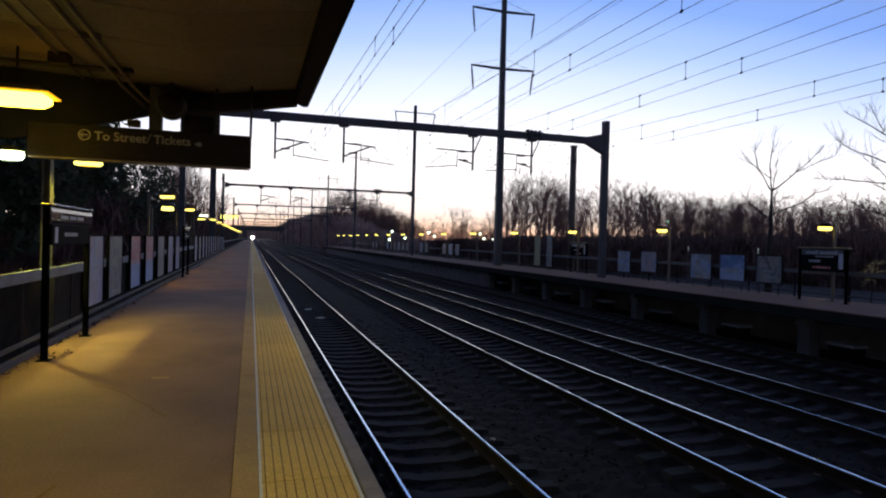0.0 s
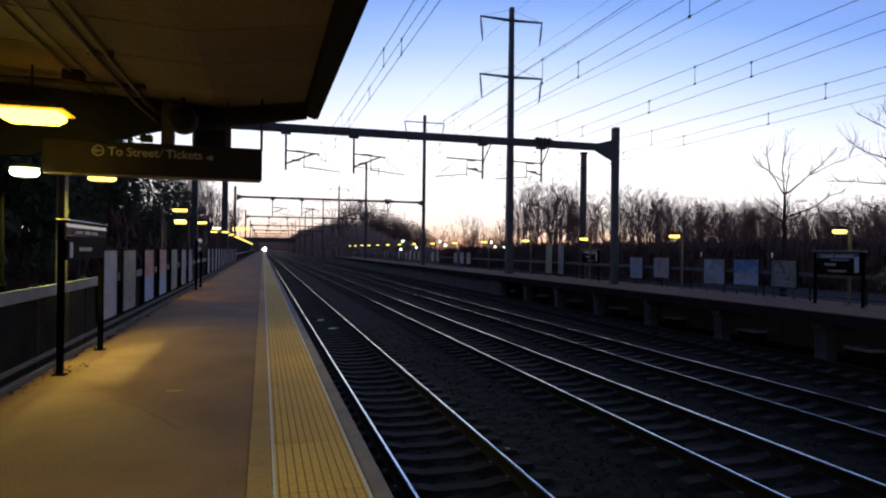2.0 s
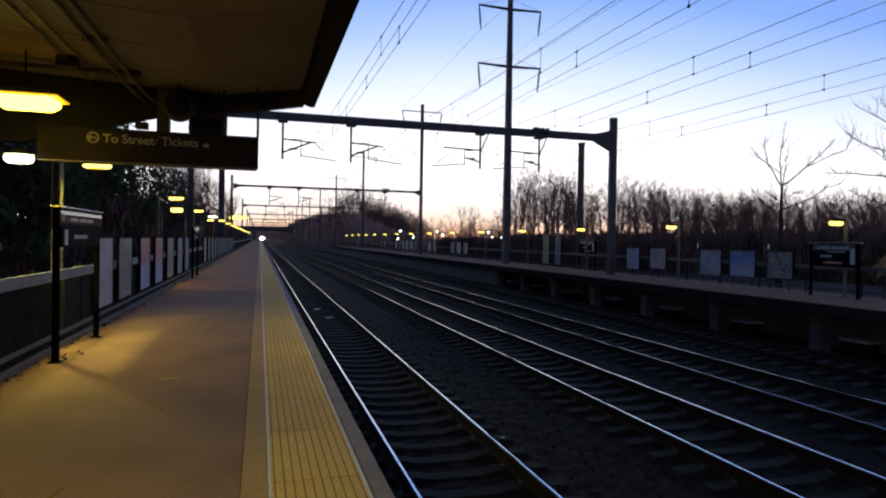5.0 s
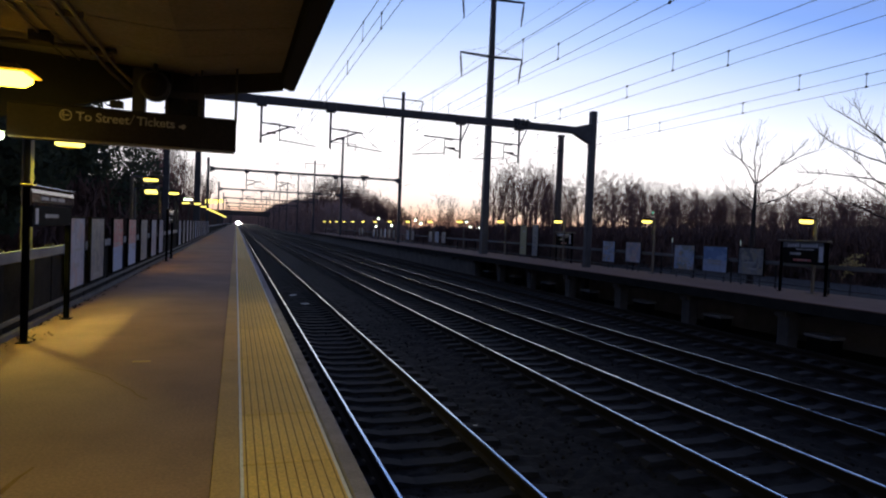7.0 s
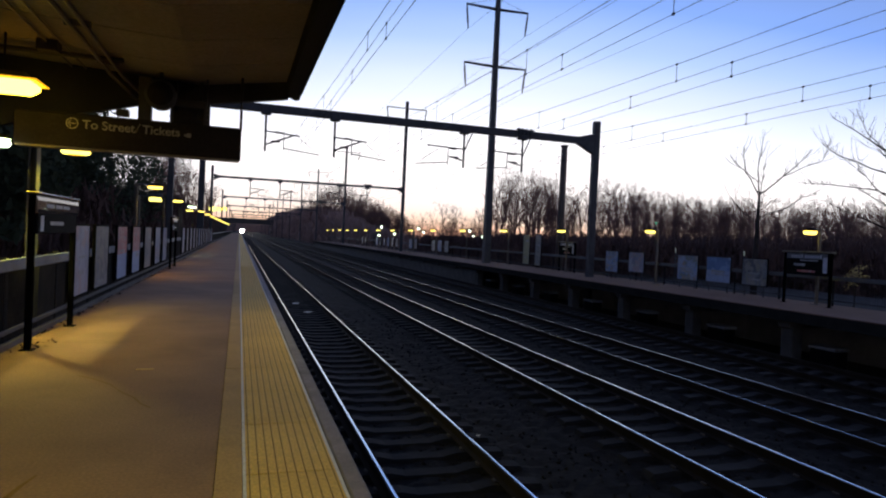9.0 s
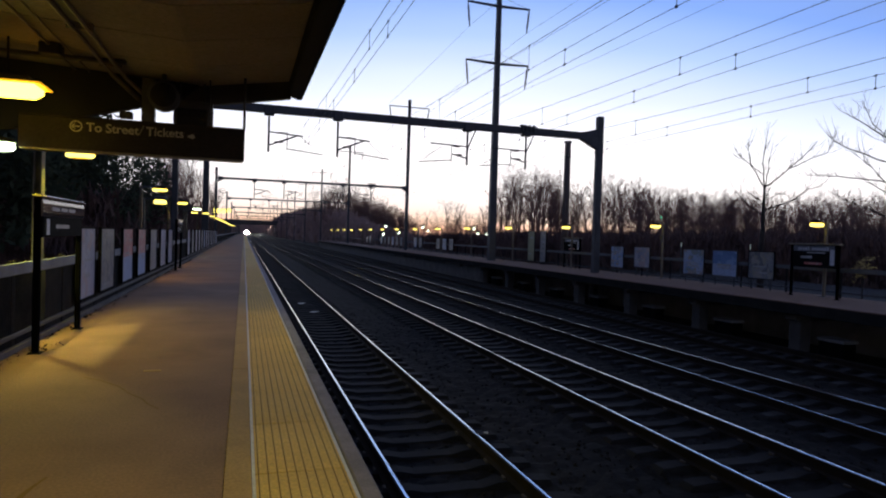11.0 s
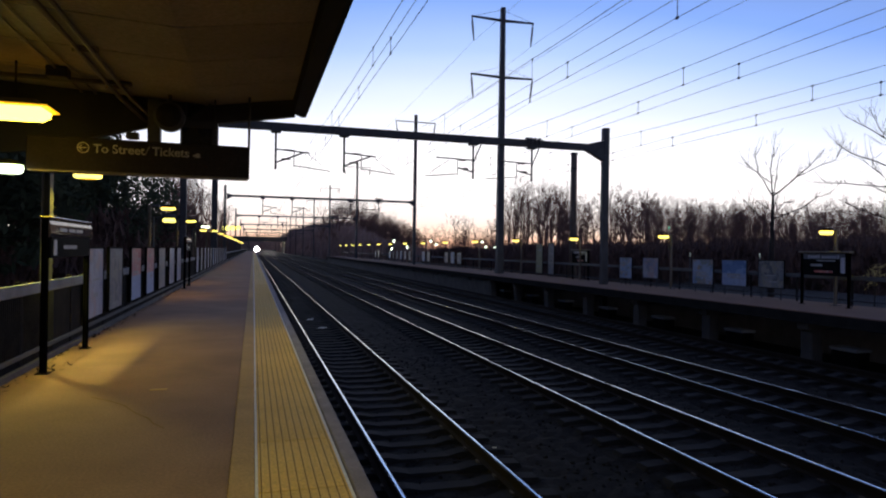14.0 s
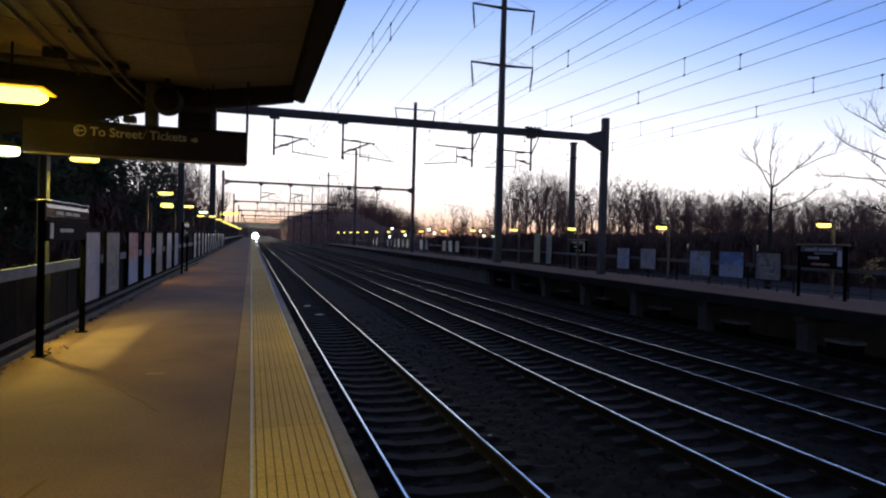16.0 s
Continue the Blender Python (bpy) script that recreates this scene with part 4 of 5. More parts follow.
def platform_lamp(x, y, z, s, base, pole_off, label, group, lens, scale=1.0):
    """A post with a short arm that holds an oval head over the deck."""
    t = thing("platform_lamp", label, "lamp", group)
    px = x - s * pole_off
    if s > 0 and y < 14:
        h_column("pole", M_KERB, t, px + 0.02, y, 0.055, 0.10, base, z + 0.06)
    else:
        boxpart("pole", M_COLUMN if s > 0 else M_POST, t, px - 0.045, px + 0.045, y - 0.045, y + 0.045, base, z + 0.06, 0.012)
    boxpart("base_plate", M_STEEL, t, px - 0.14, px + 0.14, y - 0.14, y + 0.14, base, base + 0.02, 0.005)
    tubepart("arm", M_STEEL, t, [(px, y, z + 0.03), (x, y, z + 0.05)], 0.03, 6)
    lamp_head(t, x, y, z, lens, scale, 0.115 if s > 0 else 0.15)
    return t


NEAR_LAMPS = [11.95, 22.5, 30.2, 39.3, 48.6, 58.0, 68.3, 76.3, 84.3, 92.3, 100.3, 108.3, 116.3, 124.3, 132.3, 140.3, 148.3, 156.3, 164.3, 172.3, 180.3]
for i, y in enumerate(NEAR_LAMPS):
    white = i == 3
    platform_lamp(-2.62, y, (2.79, 2.86, 2.75)[i] if i < 3 else 2.79, 1, -1.75, 0.61 if i == 0 else 0.55, "white mercury lamp on a dark post behind the fence" if white else "yellow sodium lamp on a dark post behind the fence", "lamps along the near platform", M_LENSW if white else M_LENS, 0.76)
    if i < 7:
        lamp_light("lamp_light", -2.62, y, 2.64, LAMP_W * (1.4 if i == 0 else 1.0), 0.4, (0.8, 1.0, 0.75) if white else (1.0, 0.84, 0.06) if i == 0 else AMBER, spread=150 if i == 0 else 125)
platform_lamp(-2.62, 37.6, 2.53, 1, -1.75, 0.55, "low yellow sodium lamp on a dark post behind the fence", "lamps along the near platform", M_LENS, 0.62)


def gooseneck_lamp(x, y, z):
    """A slender post whose top bends over to a small pale head."""
    t = thing("gooseneck_lamp", "greenish white lamp on a slender curved post behind the fence", "lamp")
    px, py, pts = x - 0.41, y + 0.45, []
    for k in range(9):
        a = radians(90 * k / 8)
        u = 0.9 * (1 - math.cos(a))
        pts.append((px + (x - px) * u, py + (y - py) * u, z - 0.30 + 0.33 * math.sin(a)))
    tubepart("post", M_MATTE, t, [(px, py, -1.75), (px, py, 1.0)] + pts, [0.04, 0.034] + [0.032 - 0.002 * k for k in range(9)], 10)
    tubepart("collar", M_MATTE, t, [(px, py, 1.0), (px, py, 1.06)], 0.058, 10)
    lamp_head(t, x, y, z, M_LENSW, 0.62, 0.20)


gooseneck_lamp(-3.12, 9.9, 2.66)
lamp_light("lamp_light", -3.12, 9.9, 2.47, WHITE_W, 0.14, (0.96, 0.88, 0.18))
FAR_LAMPS = [16.7, 25.46, 34.1, 42.8, 51.7, 60.5, 69.1, 78.0, 86.8, 95.6, 104.4, 113.2, 122.0, 130.8, 139.6, -1.0, 7.9]
for i, y in enumerate(FAR_LAMPS):
    t = platform_lamp(18.2, y, 2.44, -1, FAR_Z, 0.42, "yellow sodium lamp on a post with a small box" if i == 1 else "yellow sodium lamp on a post on the far platform", "lamps along the far platform", M_LENS, 0.86)
    if i == 1:
        boxpart("switch_box", M_COLUMN, t, 18.50, 18.575, y - 0.07, y + 0.07, 1.78, 2.0, 0.01)
        tubepart("pilot_stem", M_STEEL, t, [(18.5, y, 2.5), (18.5, y, 2.78)], 0.012, 6)
        tubepart("pilot_light", M_SIGNAL, t, [(18.5, y, 2.78), (18.5, y, 2.83)], 0.025, 8)
    if i < 4:
        lamp_light("far_lamp_light", 18.2, y, 2.33, FAR_LAMP_W, 0.4)


def street_lamp(x, y, z, lens, label, w=1.0):
    t = thing("street_lamp", label, "street lamp")
    tubepart("pole", M_STEEL, t, [(x - 0.8, y, -1.75), (x - 0.8, y, z + 0.1)], [0.09, 0.05], 8)
    tubepart("arm", M_STEEL, t, [(x - 0.8, y, z + 0.05), (x - 0.2, y, z + 0.12)], 0.03, 6)
    tubepart("head", M_STEEL, t, [(x - 0.35, y, z + 0.1), (x + 0.35, y, z + 0.1)], [0.12, 0.16], 8)
    bm = bmesh.new()
    box(bm, x - 0.30 * w, x + 0.32 * w, y - 0.2, y + 0.2, z - 0.2 - (0.1 if w < 1 else 0.7 * (w > 2)), z + 0.02, 0.04)
    part("lens", bm, lens, t, "glowing lens")


street_lamp(-4.5, 38.8, 3.13, M_LENS, "yellow street lamp on a dark pole behind the fence")
for x, y, z in ((-6.4, 165.0, 6.7), (-5.4, 190.0, 7.45), (-4.6, 210.0, 8.2)):
    street_lamp(x, y, z, M_LENS, "yellow street lamp far along the line", 2.4)
for x, y, z in ((21.5, 100.0, 3.5), (23.7, 100.0, 2.55), (27.6, 100.0, 3.55), (28.5, 100.0, 3.0), (22.0, 104.0, 2.25), (36.4, 100.0, 3.6), (37.1, 100.0, 2.8), (38.6, 100.0, 2.7), (38.0, 100.0, 1.95)):
    street_lamp(x, y, z - 0.35, M_LENSW, "small white lamp in the car park beyond", 0.36)

# ---- litter between the rails ----
for x, y, r in ((2.61, 24.6, 20), (2.40, 27.6, 70), (3.6, 9.1, 40), (3.0, 5.6, 10)):
    p = thing("paper_litter", "scrap of white paper lying between the rails", "litter", "litter on the track", "", (x, y, -1.43))
    bm = bmesh.new()
    s = 0.16 if y > 20 else 0.04
    grid = [[bm.verts.new((s * i, s * 0.7 * k, 0.02 * math.sin(2.3 * i + k) + 0.02)) for i in (-1, -0.3, 0.4, 1)] for k in (-1, 0, 1)]
    for g0, g1 in zip(grid, grid[1:]):
        for i in range(3):
            bm.faces.new((g0[i], g0[i + 1], g1[i + 1], g1[i]))
    bmesh.ops.solidify(bm, geom=bm.faces[:], thickness=0.004)
    ob = part("sheet", bm, M_CAULK, p)
    ob.rotation_euler = (0, 0, radians(r))

# ---- dead leaves and grit blown against the kerb ----
def make_leaf_litter():
    rnd = random.Random(5)
    verts, faces = [], []
    for i in range(420):
        y = 3.5 + 36 * rnd.random() ** 1.4
        x = DECK_L + 0.02 + abs(rnd.gauss(0, 0.06))
        if i < 26:
            x, y = -2.42 + rnd.gauss(0, 0.12), 9.25 + rnd.gauss(0, 0.22)
        a, s, t = rnd.random() * 6.28, rnd.uniform(0.015, 0.045), rnd.uniform(0.0, 0.02)
        o = len(verts)
        for k, r in ((0, 1.0), (1.4, 0.6), (3.14, 1.1), (4.6, 0.55)):
            verts.append((max(x + s * r * math.cos(a + k), DECK_L + 0.004), y + s * r * math.sin(a + k), 0.004 + t * (1 + math.cos(k))))
        faces.append((o, o + 1, o + 2, o + 3))
    ob = new("dead_leaves", raw_mesh("dead_leaves", verts, faces, M_LEAFLITTER))
    tagged(ob, "dead brown leaves and grit blown against the kerb", "leaves", kind="stuff")


make_leaf_litter()


# ---- low marker lights behind the far railing ----
for x, y in ((21.0, 27.2), (21.0, 22.6)):
    t = thing("marker_light", "small pale marker light on a thin post", "lamp", "marker lights", "", (x, y, -1.75))
    tubepart("post", M_STEEL, t, [(0, 0, 0), (0, 0, 3.2)], 0.03, 6)
    tubepart("tube", M_MARKER, t, [(0, 0, 3.2), (0, 0, 3.42)], 0.02, 8)


# ---- overhead line ----
COL_L, COL_R = -2.85, 17.5
GANTRIES = [29.5, 70.5, 113.0, 155.0, 197.0, 240.0, 282.0, 325.0, 367.0, 410.0, 470.0, 540.0]


def cantilever(g, x, s, z, y):
    """A drop tube with a horizontal tube, a raking brace and a steady arm that holds the wires."""
    tubepart("drop_tube", M_STEEL, g, [(x, y, z), (x, y, z - 1.75)], 0.05, 6)
    boxpart("clamp", M_STEEL, g, x - 0.22, x + 0.22, y - 0.2, y + 0.2, z - 0.12, z + 0.28, 0.03)
    if s < 0:
        tubepart("top_tube", M_STEEL, g, [(x, y, z - 0.85), (x - 1.85, y, z - 0.80)], 0.032, 6)
        tubepart("brace", M_STEEL, g, [(x, y, z - 1.42), (x - 0.75, y, z - 1.25)], 0.034, 6)
        tubepart("strut", M_STEEL, g, [(x + 0.42, y, z), (x, y, z - 1.0)], 0.03, 6)
        for dx in () if x < 12 else (-0.3, -0.12, 0.1, 0.32):
            tubepart("clamp_bolt", M_STEEL, g, [(x + dx, y - 0.24, z + 0.1), (x + dx, y - 0.2, z + 0.42)], 0.06, 6)
        if x > 12:
            tubepart("clamp_rod", M_STEEL, g, [(x - 0.45, y - 0.22, z + 0.36), (x + 0.5, y - 0.22, z + 0.30)], 0.045, 6)
    else:
        tubepart("top_tube", M_STEEL, g, [(x, y, z - 0.85), (x + s * 1.5, y, z - 0.95)], 0.032, 6)
        tubepart("brace", M_STEEL, g, [(x, y, z - 1.45), (x + s * 1.3, y, z - 0.92)], 0.038, 6)
    tubepart("hanger_rod", M_STEEL, g, [(x + s * 0.8, y, z - 0.80), (x + s * 0.8, y, z - 1.62)], 0.022, 5)
    tubepart("steady_arm", M_STEEL, g, [(x + s * 0.8, y, z - 1.55), (x + s * 2.4, y, z - 1.72)], 0.022, 5)
    tubepart("stay", M_WIRE, g, [(x + s * 1.3, y, z - 0.92), (x + s * 2.2, y, z - 1.60)], 0.012, 4)
    for d, zz in ((0.55, -0.87), (0.45, -1.28)):
        tubepart("insulator", M_INSUL, g, [(x + s * (d - 0.2), y, z + zz), (x + s * (d - 0.1), y, z + zz), (x + s * d, y, z + zz), (x + s * (d + 0.2), y, z + zz)], [0.03, 0.048, 0.048, 0.03], 8)


def make_gantries():
    for k, y in enumerate(GANTRIES):
        g = thing("catenary_gantry", "dark steel portal gantry carrying overhead wires across the tracks", "gantry", "gantries along the line")
        bz = 7.0
        tall = 0 if k == 0 else 16.9
        far = k > 5
        w = 0.16
        for x, top in ((COL_L, 8.1), (COL_R, tall or 8.06)):
            w = 0.12 if x < 0 else 0.16
            boxpart("column", M_STEEL, g, x - w, x + w, y - w, y + w, -1.75, top, 0.02)
            if not far:
                for zz in (0.0, 2.2, 4.4, 6.2):
                    boxpart("splice_band", M_STEEL, g, x - w - 0.015, x + w + 0.015, y - w - 0.015, y + w + 0.015, zz, zz + 0.07)
        q = 1.0 if k == 0 else 0.62
        boxpart("beam", M_STEEL, g, COL_L + w, COL_R - w, y - 0.16, y + 0.16, bz - 0.17 * q, bz + 0.17 * q, 0.02)
        for x, s in ((COL_L + w, 1), (COL_R - w, -1)):
            bm = bmesh.new()
            a = [bm.verts.new((x + s * dx, yy, bz + dz)) for yy in (y - 0.15, y + 0.15) for dx, dz in ((0, -0.65 * q), (1.0 * q, -0.15 * q), (1.0 * q, 0.15 * q), (0, 0.4 * q))]
            bm.faces.new(a[:4])
            bm.faces.new(a[:3:-1])
            for i in range(4):
                bm.faces.new((a[i], a[(i + 1) % 4], a[4 + (i + 1) % 4], a[4 + i]))
            part("knee_plate", bm, M_STEEL, g)
        for x, s in ((0.94, 1), (3.98, 1), (10.25, -1), (13.35, -1)):
            if not far:
                cantilever(g, x, s, bz - 0.15, y)
        if tall:
            for z, l in ((tall - 0.8, 2.3),):
                tubepart("crossarm", M_STEEL, g, [(COL_R - l, y, z), (COL_R + l, y, z)], 0.06, 6)
                for s in (-1, 1):
                    tubepart("insulator", M_INSUL, g, [(COL_R + s * l, y, z), (COL_R + s * (l - 0.2), y, z - 1.3)], 0.06, 6)


make_gantries()


def transmission_pole(x, y, top, arms, label):
    t = thing("transmission_pole", label, "utility pole", "transmission poles")
    bm = bmesh.new()
    vs = [bm.verts.new((x + sx * w, y + sy * w, z)) for z, w in ((-1.75, 0.26), (8.0, 0.21), (top, 0.15)) for sx, sy in ((-1, -1), (1, -1), (1, 1), (-1, 1))]
    for r in (0, 4):
        for i in range(4):
            bm.faces.new((vs[r + i], vs[r + (i + 1) % 4], vs[r + 4 + (i + 1) % 4], vs[r + 4 + i]))
    bm.faces.new(vs[8:])
    part("mast", bm, M_STEEL, t)
    for z in arms:
        arm = tubepart("crossarm", M_STEEL, t, [(x - 2.45, y, z + 0.02), (x, y, z - 0.05), (x + 2.45, y, z + 0.02)], [0.07, 0.11, 0.07], 6)
        for s in (-1, 1):
            bm = bmesh.new()
            tube(bm, [(x + s * 2.42, y, z), (x + s * 2.25, y, z - 1.75)], 0.045, 6)
            for j in range(8):
                q = 0.18 + 0.08 * j
                a = Vector((x + s * 2.42, y, z)).lerp(Vector((x + s * 2.25, y, z - 1.75)), q)
                tube(bm, [a, a - Vector((s * 0.005, 0, 0.06))], 0.085, 8)
            part("insulator_string", bm, M_INSUL, arm)
            tubepart("stay_wire", M_WIRE, arm, [(x, y, z + 0.75), (x + s * 2.3, y, z + 0.05)], 0.012, 4)


transmission_pole(17.5, 44.2, 19.6, (18.7, 14.5), "tall dark transmission mast with two crossarms")
transmission_pole(-2.95, 54.0, 19.6, (18.7, 14.5), "tall dark transmission mast behind the near platform")
pole = thing("wood_pole", "short dark wooden utility pole behind the far platform", "utility pole")
tubepart("shaft", M_WOODPOLE, pole, [(19.58, 36.8, -1.75), (19.58, 36.8, 7.9)], [0.24, 0.19], 10)
boxpart("pole_cap", M_STEEL, pole, 19.38, 19.78, 36.6, 37.0, 7.82, 7.94, 0.03)
tubepart("pole_band", M_STEEL, pole, [(19.58, 36.8, 6.9), (19.58, 36.8, 7.0)], 0.215, 10)


def make_wires():
    spans = [-54.5, -12.5] + GANTRIES
    for cx, low, aux, con, first in ((TRACKS[0], 5.94, 5.59, 5.305, 11.91), (TRACKS[1], 6.335, 5.78, 5.45, 12.78), (TRACKS[2], 6.145, 5.757, 5.446, 11.57), (TRACKS[3], 5.965, 5.615, 5.318, 11.28)):
        w = thing("catenary_wire", "overhead catenary wires with droppers above a track", "overhead wire", "catenary above the tracks")
        mess = []
        for a, b in zip(spans, spans[1:]):
            for i in range(10):
                u = i / 10
                mess.append((cx, a + (b - a) * u, low + 0.5 * (2 * u - 1) ** 2))

        def height(y):
            for (_, y0, z0), (_, y1, z1) in zip(mess, mess[1:]):
                if y0 <= y <= y1:
                    return z0 + (z1 - z0) * (y - y0) / (y1 - y0)
            return low

        tubepart("messenger", M_WIRE, w, mess, 0.0075, 5)
        tubepart("auxiliary_wire", M_WIRE, w, [(cx, y, aux) for y in spans], 0.006, 5)
        tubepart("contact_wire", M_WIRE, w, [(cx, y, con) for y in spans], 0.006, 5)
        bm = bmesh.new()
        tube(bm, [(0, 0, 0), (0, 0, 1)], 0.007, 4)
        drop = mesh_of("dropper", bm, M_WIRE)
        bm = bmesh.new()
        box(bm, -0.014, 0.014, -0.03, 0.03, -0.025, 0.025, 0.005)
        clamp = mesh_of("dropper_clamp", bm, M_WIRE)
        # short droppers to the contact wire every 3.82 m, long ones to the messenger at every second gap
        for j in range(-5, 27):
            y = first + 3.82 * j
            for yy, z0, z1 in ((y, con, aux), (y - 1.93, aux, height(y - 1.93)))[:1 + j % 2]:
                piece("dropper", drop, w, Matrix.Translation((cx, yy, z0)) @ Matrix.Diagonal((1, 1, z1 - z0, 1)))
                if yy < 30:
                    piece("dropper_clamp", clamp, w, pose(cx, yy, z0))
                    piece("dropper_clamp", clamp, w, pose(cx, yy, z1))
    f = thing("feeder_wire", "thin transmission wires between the tall masts", "overhead wire")
    for x, z in ((15.25, 16.95), (19.75, 16.95), (15.25, 12.75), (19.75, 12.75), (-5.2, 16.95), (-0.7, 16.95)):
        pts = []
        for a, b in ((-40, 44.2), (44.2, 113), (113, 197), (197, 300), (300, 420)):
            for i in range(8):
                u = i / 8
                pts.append((x, a + (b - a) * u, z - 1.2 * (1 - (2 * u - 1) ** 2) * 0.5))
        tubepart("wire", M_WIRE, f, pts, 0.009, 4)


make_wires()


# ---- trees ----
def branch_mesh(seed, height, spread, levels, thick, lean=0.0, first=0.3, kids=(5, 5, 4, 3, 3), sag=0.0, rmin=0.006, reach=1.0, tipsegs=2):
    """A leafless tree: tapered trunk, limbs and twigs. Returns vertices and faces."""
    rnd = random.Random(seed)
    verts, faces, tips = [], [], []

    def limb(p, d, length, r, level):
        n = 6 if level == 0 else (4 if level == 1 else 3)
        segs = 6 if level == 0 else (4 if level == 1 else (2 if level + 1 < levels or levels < 4 else tipsegs))
        rings, pts = [], []
        side = d.orthogonal().normalized()
        for i in range(segs + 1):
            t = i / segs
            rr = r * (1 - 0.8 * t)
            side = (side - d * side.dot(d)).normalized()
            up = d.cross(side)
            o = len(verts)
            for k in range(n):
                a = 6.2832 * k / n
                verts.append(tuple(p + rr * (math.cos(a) * side + math.sin(a) * up)))
            rings.append(o)
            pts.append((p.copy(), d.copy(), rr))
            if i < segs:
                j = 0.10 if level == 0 else 0.22
                d = (d + Vector((rnd.uniform(-j, j), rnd.uniform(-j, j), rnd.uniform(-j, j) + (0.06 if level else 0.02) - sag))).normalized()
                p = p + d * (length / segs)
        for a, b in zip(rings, rings[1:]):
            for k in range(n):
                faces.append((a + k, a + (k + 1) % n, b + (k + 1) % n, b + k))
        tips.append(pts[-1][0])
        if level + 1 < levels:
            for c in range(kids[level]):
                t = first + (0.98 - first) * (c + rnd.random()) / kids[level] if level == 0 else rnd.uniform(0.25, 1.0)
                i = min(int(t * segs), segs - 1)
                q, dd, rr = pts[i]
                q = q.lerp(pts[i + 1][0], t * segs - i)
                az = rnd.random() * 6.2832
                s1 = dd.orthogonal().normalized()
                s2 = dd.cross(s1)
                out = math.cos(az) * s1 + math.sin(az) * s2
                nd = (dd * rnd.uniform(0.5, 0.9) + out * spread * rnd.uniform(0.6, 1.1)).normalized()
                limb(q, nd, length * rnd.uniform(0.42, 0.62) * (1.15 - 0.4 * t) * (reach if level == 0 else 1.0), max(rr * 0.6, rmin), level + 1)

    limb(Vector((0, 0, 0)), Vector((lean, 0, 1)).normalized(), height, thick, 0)
    return verts, faces, tips


def leaf_mesh(seed, tips, size, per, spread):
    rnd = random.Random(seed)
    verts, faces = [], []
    for p in tips:
        for _ in range(per):
            c = p + Vector((rnd.gauss(0, spread), rnd.gauss(0, spread), rnd.gauss(0, spread * 0.7)))
            a = Vector((rnd.uniform(-1, 1), rnd.uniform(-1, 1), rnd.uniform(-1, 1))).normalized()
            b = a.orthogonal().normalized()
            s = size * rnd.uniform(0.5, 1.3)
            o = len(verts)
            verts += [tuple(c - a * s), tuple(c + b * s * 0.35), tuple(c + a * s), tuple(c - b * s * 0.35)]
            faces.append((o, o + 1, o + 2, o + 3))
    return verts, faces


def sprig_mesh(seed, tips, per):
    """Slender upright sprays of twigs round each tip."""
    rnd = random.Random(seed)
    verts, faces = [], []
    for t in tips:
        for _ in range(per):
            p = t + Vector((rnd.gauss(0, 0.2), rnd.gauss(0, 0.2), rnd.gauss(0, 0.12)))
            up = Vector((rnd.gauss(0, 0.35), rnd.gauss(0, 0.35), 1.0)).normalized()
            a = rnd.random() * 6.2832
            w = Vector((math.cos(a), math.sin(a), 0)) * rnd.uniform(0.025, 0.07)
            h = up * rnd.uniform(0.25, 0.5)
            o = len(verts)
            verts += [tuple(p - w - h * 0.5), tuple(p + w - h * 0.5), tuple(p + w * 0.3 + h), tuple(p - w * 0.3 + h)]
            faces.append((o, o + 1, o + 2, o + 3))
    return verts, faces


def limb_tree(x, y, seed, trunk, limbs, twigs, label):
    """A leafless tree whose main limbs are bent bars (across, depth, height), with twigs that leave them and turn upwards."""
    rnd = random.Random(seed)
    t = thing("bare_tree", label, "tree", "", "", (x, y, -1.75))
    bm = bmesh.new()
    tube(bm, *trunk, 8)
    part("trunk", bm, M_BARK, t, smooth=True)
    for pts, r in limbs:
        bm = bmesh.new()
        pts = [Vector(p) for p in pts]
        line = []
        for a, b in zip(pts, pts[1:]):
            for k in range(3):
                line.append(a.lerp(b, k / 3) + Vector([rnd.uniform(-0.03, 0.03) for _ in range(3)]))
        line.append(pts[-1])
        n = len(line) - 1
        tube(bm, line, [0.55 * r * (1 - 0.88 * i / n) + 0.0045 for i in range(n + 1)], 6)
        for _ in range(int(twigs * n)):
            u = rnd.uniform(0.25, 0.98) * n
            i = int(u)
            p = line[i].lerp(line[i + 1], u - i)
            d = (line[i + 1] - line[i]).normalized()
            d = (d * 0.7 + Vector((rnd.uniform(-0.8, 0.8), rnd.uniform(-0.8, 0.8), rnd.uniform(-0.1, 0.9)))).normalized()
            l = 0.25 + 1.3 * rnd.random() ** 2
            mid = p + d * l * 0.5
            d2 = (d + Vector((rnd.uniform(-0.3, 0.3), rnd.uniform(-0.3, 0.3), 0.45))).normalized()
            tube(bm, [p, mid, mid + d2 * l * 0.5], [0.0095, 0.007, 0.0035], 4)
            if rnd.random() < 0.6:
                d3 = (d + Vector((rnd.uniform(-0.8, 0.8), rnd.uniform(-0.5, 0.5), 0.2))).normalized()
                tube(bm, [mid, mid + d3 * l * 0.45], [0.006, 0.003], 3)
        part("limb", bm, M_BARK, t)
    return t


